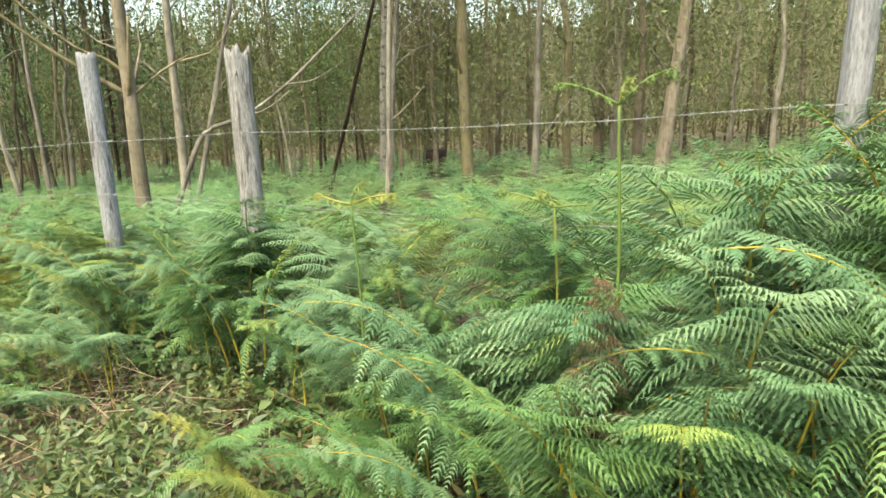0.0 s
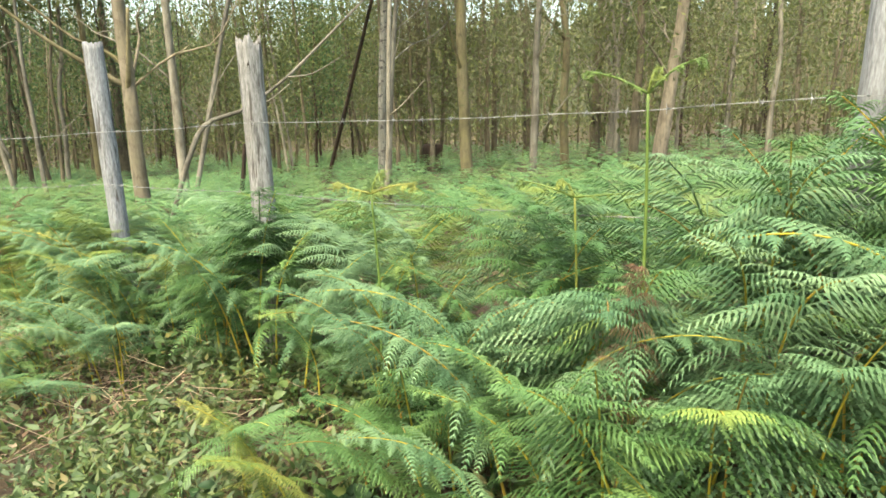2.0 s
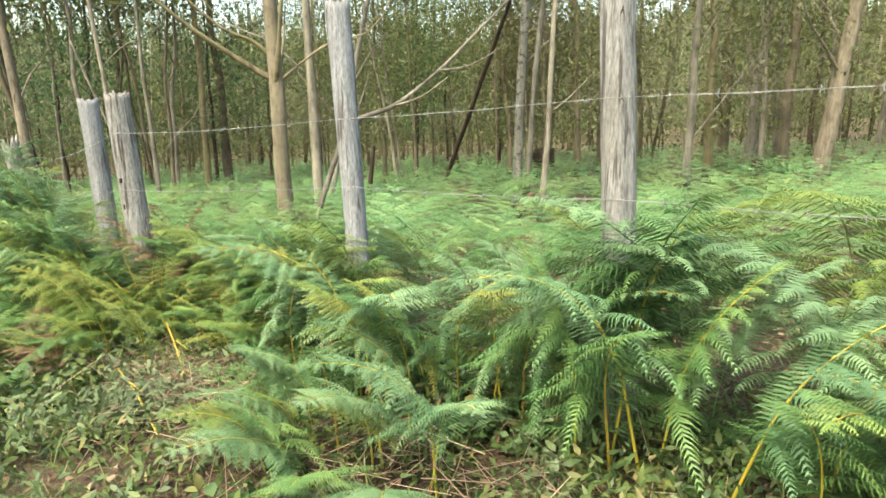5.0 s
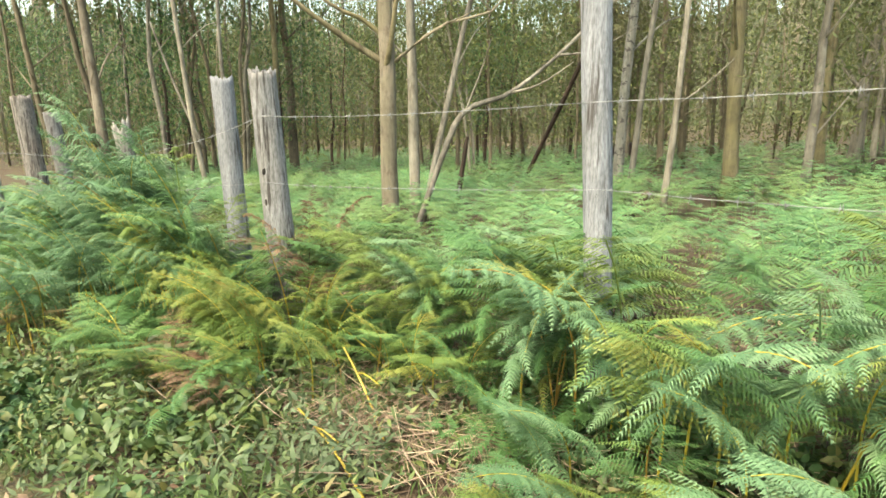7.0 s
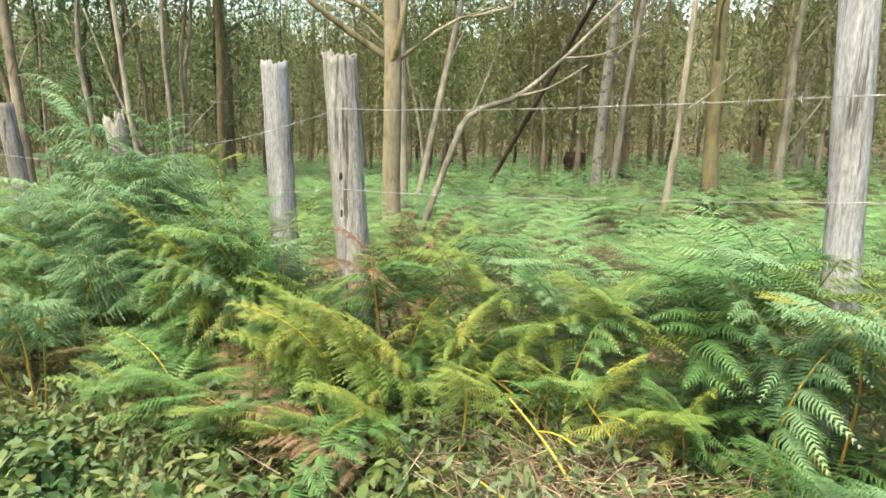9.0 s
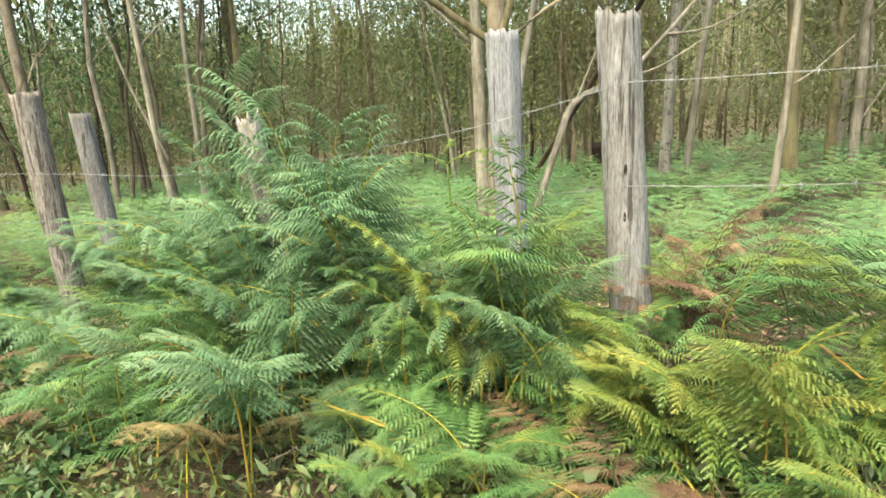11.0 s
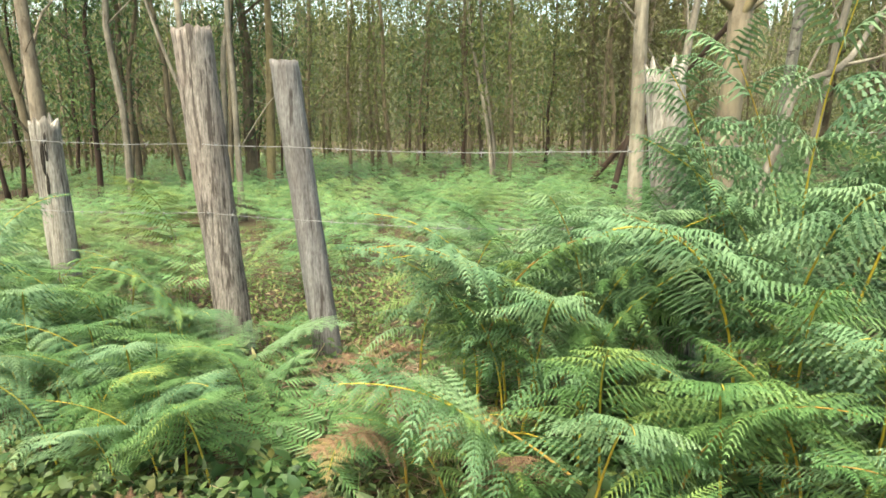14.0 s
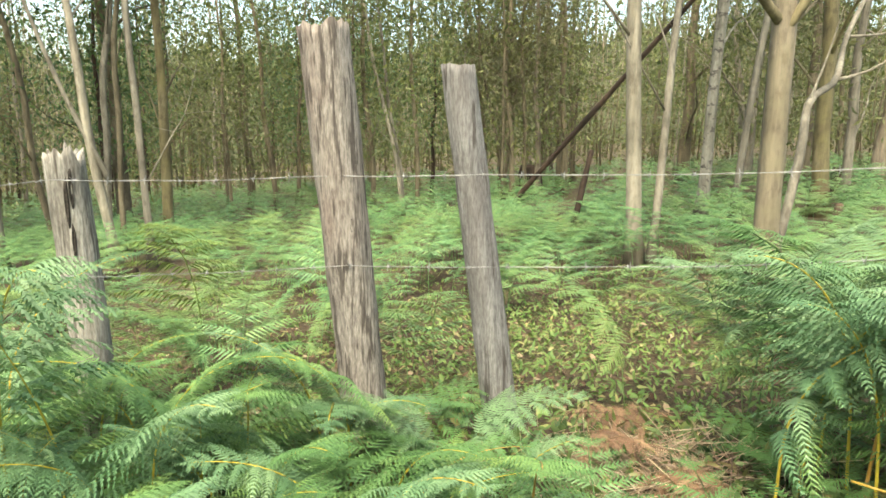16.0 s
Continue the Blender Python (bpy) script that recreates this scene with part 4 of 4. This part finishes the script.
# past the tall clump
patch(10, -8.0, -7.3, 0.1, 0.6, 0.7, 0.85, [G_, B_, B_])
patch(18, -10.9, -9.35, -0.65, -0.15, 0.62, 0.68, [G_, B_, G_], spread=80)
patch(4, -9.3, -8.5, -0.75, -0.5, 0.5, 0.55, [B_, G_], spread=70)
patch(4, -9.3, -8.7, -0.3, 0.05, 0.3, 0.32, [G_, B_])
patch(16, -10.9, -9.1, -1.15, -0.7, 0.62, 0.58, [G_, B_, B_], spread=70)
patch(10, -9.2, -8.5, -1.15, -0.75, 0.56, 0.52, [G_, B_, G_], spread=70)
patch(5, -8.55, -8.15, -0.3, 0.15, 0.3, 0.36, ["dead"], tilt=30)
patch(3, -8.2, -7.8, -0.75, -0.55, 0.4, 0.44, ["dead", "straw"], tilt=20)
patch(14, -13.5, -10.8, -1.2, 0.6, 0.6, 0.6, [G_, B_])
put_fern(B_, -10.3, -0.85, 1.12, -40, wide=0.95)
put_fern(B_, -10.55, -0.9, 0.98, -110, wide=0.95)
put_fern(G_, -10.15, -0.7, 0.85, -70, wide=0.9)
put_fern(B_, -10.6, -0.5, 0.9, 20, wide=0.9)


def young_bracken(x, y, top, arms, label):
    """A bare young stalk whose arms are still curled at the ends, with few small leaflets."""
    z0 = ground_z(x, y) - 0.02
    thing = holder("young_fern", x, y, z0)
    tagged(thing, label, "fern", "young bracken")
    h = top - z0
    line = smooth_line([(0, 0, 0), (0.02, 0.01, h * 0.5), (0, 0, h * 0.86)], 12)
    part("stalk", raw_mesh("stalk", *tube(line, [0.0065 - 0.0025 * i / 11 for i in range(12)], 7), FERN_YELLOW, True), thing)
    r = random.Random(int(x * 100))
    for ax, az in arms:
        base = Vector((0, 0, h * 0.86))
        pts = smooth_line([base, base + Vector((ax * 0.5, r.uniform(-.03, .03), az * 0.7)), base + Vector((ax, r.uniform(-.05, .05), az))], 9)
        e = pts[-1]
        for k in range(7):
            a = k * 0.9
            pts.append(e + Vector((math.copysign(1, ax) * math.sin(a) * (0.016 - k * 0.0015), 0, (math.cos(a) - 1) * (0.016 - k * 0.0015))))
        pieces = [tube(pts, [0.0045 - 0.003 * i / len(pts) for i in range(len(pts))], 5)]
        for k in range(2, len(pts) - 1):
            for sd in (-1, 1):
                v, t = pinna(r.uniform(0.03, 0.06), 0.014, 5, 0.5, 1, k, False)
                m = Matrix.Translation(pts[k]) @ Euler((r.uniform(-.6, .6), r.uniform(-.5, .5), sd * 1.4 + r.uniform(-.4, .4))).to_matrix().to_4x4()
                pieces.append(([m @ Vector(p) for p in v], t))
        part("arm", raw_mesh("arm", *merge(pieces), FERN_YELLOW, True), thing)


young_bracken(0.36, 3.78, 2.6, [(-0.17, 0.06), (0.13, 0.09), (0.02, 0.07)], "tall young bracken stalk with curled yellow-green tips")
young_bracken(-0.59, 4.02, 2.2, [(-0.16, 0.03), (0.15, 0.04), (0.04, 0.08)], "young bracken stalk with three curled tips")
young_bracken(0.12, 4.2, 2.18, [(-0.2, 0.05), (0.18, 0.02), (-0.05, 0.06)], "yellow-green young bracken unrolling its tips")
young_bracken(-5.9, 5.65, 1.9, [(-0.15, 0.05), (0.16, 0.06), (0.02, 0.1)], "yellow-green young bracken before a grey post")
put_fern("dead", 0.55, -0.95, 0.85, -90, wide=0.3)


def field_template(seed, pairs, leaf_pairs, segs):
    """Points and triangles of one whole plant, for the joined masses."""
    pts, places = frond_layout(1.0, 1.0 + 0.25 * (seed % 4), seed, pairs, 0.56)
    pieces = [tube(pts[::4], [0.0035] * len(pts[::4]), 3)]
    for m, size, i in places:
        v, t = pinna(size, 0.02 + size * 0.24, max(4, int(leaf_pairs * (0.35 + 1.3 * size))), 0.45, segs, seed + i, False)
        pieces.append(([m @ Vector(p) for p in v], t))
    v, t = merge(pieces)
    return np.array(v), np.array(t)


def scatter(name, label, templates, spots, mat):
    """Many plants as one mesh: templates at spots of x, y, height, turn."""
    vs, ts, k = [], [], 0
    for i, (x, y, h, turn) in enumerate(spots):
        v, t = templates[i % len(templates)]
        c, s = math.cos(turn), math.sin(turn)
        q = np.stack([(v[:, 0] * c - v[:, 1] * s) * (0.5 + 0.6 * h) + x, (v[:, 0] * s + v[:, 1] * c) * (0.5 + 0.6 * h) + y, v[:, 2] * h + ground_z(x, y)], 1)
        vs.append(q)
        ts.append(t + k)
        k += len(v)
    tagged(new(name, raw_mesh(name, np.concatenate(vs), np.concatenate(ts), mat, True)), label, "ferns", kind="stuff")


def field():
    r = random.Random(31)
    near, far = [], []
    while len(near) < 950:
        x, v = r.uniform(-17, 6.5), r.uniform(0.45, 7)
        px, py = fence_xy(x, v)
        if math.hypot(px + 8.1, (py - 8.0) * 0.8) < 0.95 * r.uniform(0.4, 1.1) or (-9.8 < x < -8.3 and v < 1.7 and r.random() < 0.7) or noise.noise((px * 0.45, py * 0.45, 9)) < -0.38:
            continue
        near.append((px, py, r.uniform(0.44, 0.62) * (1 + 0.25 * noise.noise((px * 0.5, py * 0.5, 1))) * (1.25 if v < 1.2 and px > -7.5 else 1), r.uniform(0, 6.28)))
    while len(far) < 2800:
        v = 7 + 19 * r.random() ** 1.2
        x = r.uniform(-18 - v * 1.0, 6 + v * 0.6)
        px, py = fence_xy(x, v)
        if noise.noise((px * 0.3, py * 0.3, 4)) < -0.45:
            continue
        far.append((px, py, r.uniform(0.4, 0.6), r.uniform(0, 6.28)))
    scatter("bracken_thicket", "waist-low green bracken covering the ground behind the fence", [field_template(60 + i, 7, 16, 1) for i in range(4)], near, FERN_FIELD)
    low = []
    while len(low) < 210:
        x, v = r.uniform(-13, 2.3), r.uniform(-1.2, 0.35)
        if (-2.9 < x < -0.3 and v < -0.3) or (-9.0 < x < -7.9 and v > -0.6) or (-4.3 < x < -3.2 and v < -0.2) or (-4.1 < x < -3.2 and v < -0.3) or (v < -0.7 and r.random() < 0.6):
            continue
        px, py = fence_xy(x, v)
        low.append((px, py, r.uniform(0.22, 0.36), r.uniform(0, 6.28)))
    scatter("bracken_understorey", "small low bracken shoots under the taller fronds", [field_template(80 + i, 7, 15, 1) for i in range(3)], low, FERN_GREEN)
    scatter("bracken_field", "sea of green bracken below the trees", [field_template(70 + i, 5, 7, 1) for i in range(4)], far, FERN_FIELD)


field()
for shade, mat in (("green", FERN_GREEN), ("blue", FERN_BLUE), ("yellow", FERN_YELLOW)):
    scatter("bracken_back_row", {"green": "green", "blue": "blue-green", "yellow": "yellowing"}[shade] + " bracken massed along the fence wire", [field_template(90 + i, 9, 21, 2) for i in range(4)], BACK_ROW[shade], mat)


# ---- ground cover ----
def leaf_scatter(name, label, category, spots, mat, shape):
    """Small leaves or blades as one mesh; shape gives one leaf's points and triangles in its own frame."""
    vs, ts, k = [], [], 0
    for p, m in spots:
        v, t = shape
        q = v @ np.array(m.to_3x3()).T + np.array(p)
        vs.append(q)
        ts.append(t + k)
        k += len(v)
    tagged(new(name, raw_mesh(name, np.concatenate(vs), np.concatenate(ts), mat, True)), label, category, kind="stuff")


BROAD = (np.array([(0, 0, 0), (0.35, 0.3, 0.09), (0.4, 0, 0.02), (0.35, -0.3, 0.09), (0.75, 0.22, 0.03), (0.75, 0, -0.05), (0.75, -0.22, 0.03), (1.05, 0, -0.16)]),
         np.array([(0, 2, 1), (0, 3, 2), (1, 2, 5), (1, 5, 4), (2, 3, 6), (2, 6, 5), (4, 5, 7), (5, 6, 7)]))
NETTLE = (np.array([(0, 0, 0), (0.3, 0.17, 0.05), (0.35, 0, 0.01), (0.3, -0.17, 0.05), (0.65, 0.11, 0.0), (0.65, -0.11, 0.0), (1.1, 0, -0.14)]),
          np.array([(0, 2, 1), (0, 3, 2), (1, 2, 4), (2, 3, 5), (2, 5, 4), (4, 5, 6)]))
BLADE = (np.array([(0, -0.018, 0), (0, 0.018, 0), (0.3, -0.016, 0.36), (0.3, 0.016, 0.36), (0.65, -0.01, 0.5), (0.65, 0.01, 0.5), (1.0, 0, 0.42)]),
         np.array([(0, 1, 3), (0, 3, 2), (2, 3, 5), (2, 5, 4), (4, 5, 6)]))
STICK = (np.array([(-0.5, -0.008, 0), (-0.5, 0.008, 0), (-0.5, 0, 0.012), (0.5, -0.005, 0.03), (0.5, 0.005, 0.03), (0.5, 0, 0.04)]),
         np.array([(0, 3, 4), (0, 4, 1), (1, 4, 5), (1, 5, 2), (2, 5, 3), (2, 3, 0)]))


def turned(r, size, flat):
    return Euler((r.gauss(0, flat), r.gauss(-0.2, flat), r.uniform(0, 6.28))).to_matrix().to_4x4() @ Matrix.Scale(size, 4)


def cover():
    r = random.Random(77)
    weeds, nettles, herbs, grass, dead, straw = [], [], [], [], [], []
    # low plants along the path's edge and in the gaps
    for _ in range(17000):
        x, v = r.uniform(-12, 1.8), -1.75 + 1.9 * r.random()
        px, py = fence_xy(x, v)
        if noise.noise((px * 1.1, py * 1.1, 5)) < -0.12 and r.random() < 0.7:
            continue
        h = r.uniform(0.02, 0.24)
        broad = noise.noise((px * 1.7, py * 1.7, 11)) > 0.12
        size = r.choice((0.03, 0.04, 0.052, 0.07)) if broad else r.choice((0.036, 0.05, 0.066))
        for _k in range(r.randint(4, 8)):
            (weeds if broad else nettles).append(((px + r.gauss(0, .04), py + r.gauss(0, .04), ground_z(px, py) + h * r.uniform(0.2, 1.1)), turned(r, size * r.uniform(0.7, 1.2), 0.6)))
    for _ in range(7500):
        x, y = -8.5 + r.gauss(0, 1.2), 8.0 + r.gauss(0, 0.9)
        herbs.append(((x, y, ground_z(x, y) + r.uniform(0.02, 0.12)), turned(r, r.uniform(0.026, 0.058), 0.5)))
    for _ in range(22000):
        px, py = fence_xy(r.uniform(-13, 2), 0.2 + 5 * r.random() ** 1.3)
        herbs.append(((px, py, ground_z(px, py) + r.uniform(0.02, 0.12)), turned(r, r.uniform(0.03, 0.065), 0.5)))
    for _ in range(620):
        px, py = fence_xy(r.uniform(-13, 2.5), r.uniform(-2.0, 0.2))
        for _k in range(6):
            grass.append(((px + r.gauss(0, .03), py + r.gauss(0, .03), ground_z(px, py)), turned(r, r.uniform(0.08, 0.2), 0.3)))
    for _ in range(13000):
        px, py = fence_xy(r.uniform(-13.5, 2.5), r.uniform(-2.2, 2.2))
        dead.append(((px, py, ground_z(px, py) + r.uniform(0.0, 0.04)), turned(r, r.uniform(0.02, 0.055), 0.5)))
    for x, v, s, n in ((-3.6, -0.55, 0.36, 900), (-8.3, -0.05, 0.2, 520), (-8.1, -0.5, 0.16, 200), (-2.4, -0.8, 0.6, 240), (-1.5, -0.8, 0.4, 110), (-7.45, -0.75, 0.25, 130), (-2.6, -0.1, 0.4, 130), (-8.3, -0.25, 0.3, 220), (-6.0, -0.6, 0.5, 110), (-2.6, -0.6, 0.5, 110), (-4.6, -0.9, 0.4, 140), (-8.0, -1.2, 0.4, 90)):
        for _ in range(n):
            px, py = fence_xy(x + r.gauss(0, s), v + r.gauss(0, s * 0.5))
            straw.append(((px, py, ground_z(px, py) + r.uniform(0.01, 0.16)), turned(r, r.uniform(0.08, 0.32), 0.25)))
    leaf_scatter("ground_weeds", "low broad-leaved green weeds and brambles on the bank", "weeds", weeds, WEED, BROAD)
    leaf_scatter("nettles", "tangle of narrow-leaved dull green weeds on the bank", "weeds", nettles, NETTLE_LEAF, NETTLE)
    leaf_scatter("low_herbs", "bright yellow-green low herbs between the ferns", "weeds", herbs, GRASS, NETTLE)
    leaf_scatter("grass", "thin tufts of green grass between the ferns", "grass", grass, GRASS, BLADE)
    leaf_scatter("fallen_leaves", "brown fallen leaves on the soil", "leaf litter", dead, LITTER, BROAD)
    leaf_scatter("dead_stalks", "grey-brown heap of dry bracken stalks", "leaf litter", straw, STRAW, STICK)


cover()

def fallen_stalk(a, b):
    """A bare yellow bracken stalk, bent over."""
    a, b = Vector(a), Vector(b)
    thing = holder("fern_stalk", *b)
    tagged(thing, "bare yellow bracken stalk bent over the litter", "fern stalk", "bent stalks")
    up = Vector((0, 0, 0.06 * (a - b).length))
    line = smooth_line([Vector((0, 0, -0.01)), (a - b) * 0.5 + up, a - b], 10)
    part("stem", raw_mesh("stem", *tube(line, [0.0065 - 0.003 * i / 9 for i in range(10)], 6), FERN_STALK, True), thing)
    part("side_stem", raw_mesh("side_stem", *tube(smooth_line([line[6], line[6] + Vector((0.08, -0.05, 0.03)), line[6] + Vector((0.16, -0.06, 0.0))], 6), [0.003] * 6, 5), FERN_STALK, True), thing)


for tip, foot in (((-5.15, 5.42, 1.1), (-4.72, 5.47)), ((-4.52, 5.46, 1.12), (-4.1, 5.38)), ((-4.37, 5.2, 1.05), (-3.9, 5.2)), ((-5.25, 5.29, 0.98), (-4.78, 4.9)), ((-6.4, 5.2, 0.82), (-5.5, 5.05))):
    fallen_stalk(tip, (*foot, ground_z(*foot)))
fallen_stalk((-4.11, 4.96, 1.03), (-3.73, 4.73, ground_z(-3.73, 4.73)))
fallen_stalk((-4.11, 4.62, 0.89), (-3.62, 4.4, ground_z(-3.62, 4.4)))
fallen_stalk((-3.89, 5.1, 1.05), (-3.62, 4.98, ground_z(-3.62, 4.98)))
fallen_stalk((-6.66, 5.5, 0.68), (-5.8, 5.2, ground_z(-5.8, 5.2)))
fallen_stalk((-7.96, 5.86, 0.72), (-7.12, 5.42, ground_z(-7.12, 5.42)))

for kind in PROTO.values():
    for proto in kind:
        for ob in (*proto.children_recursive, proto):
            bpy.data.objects.remove(ob)
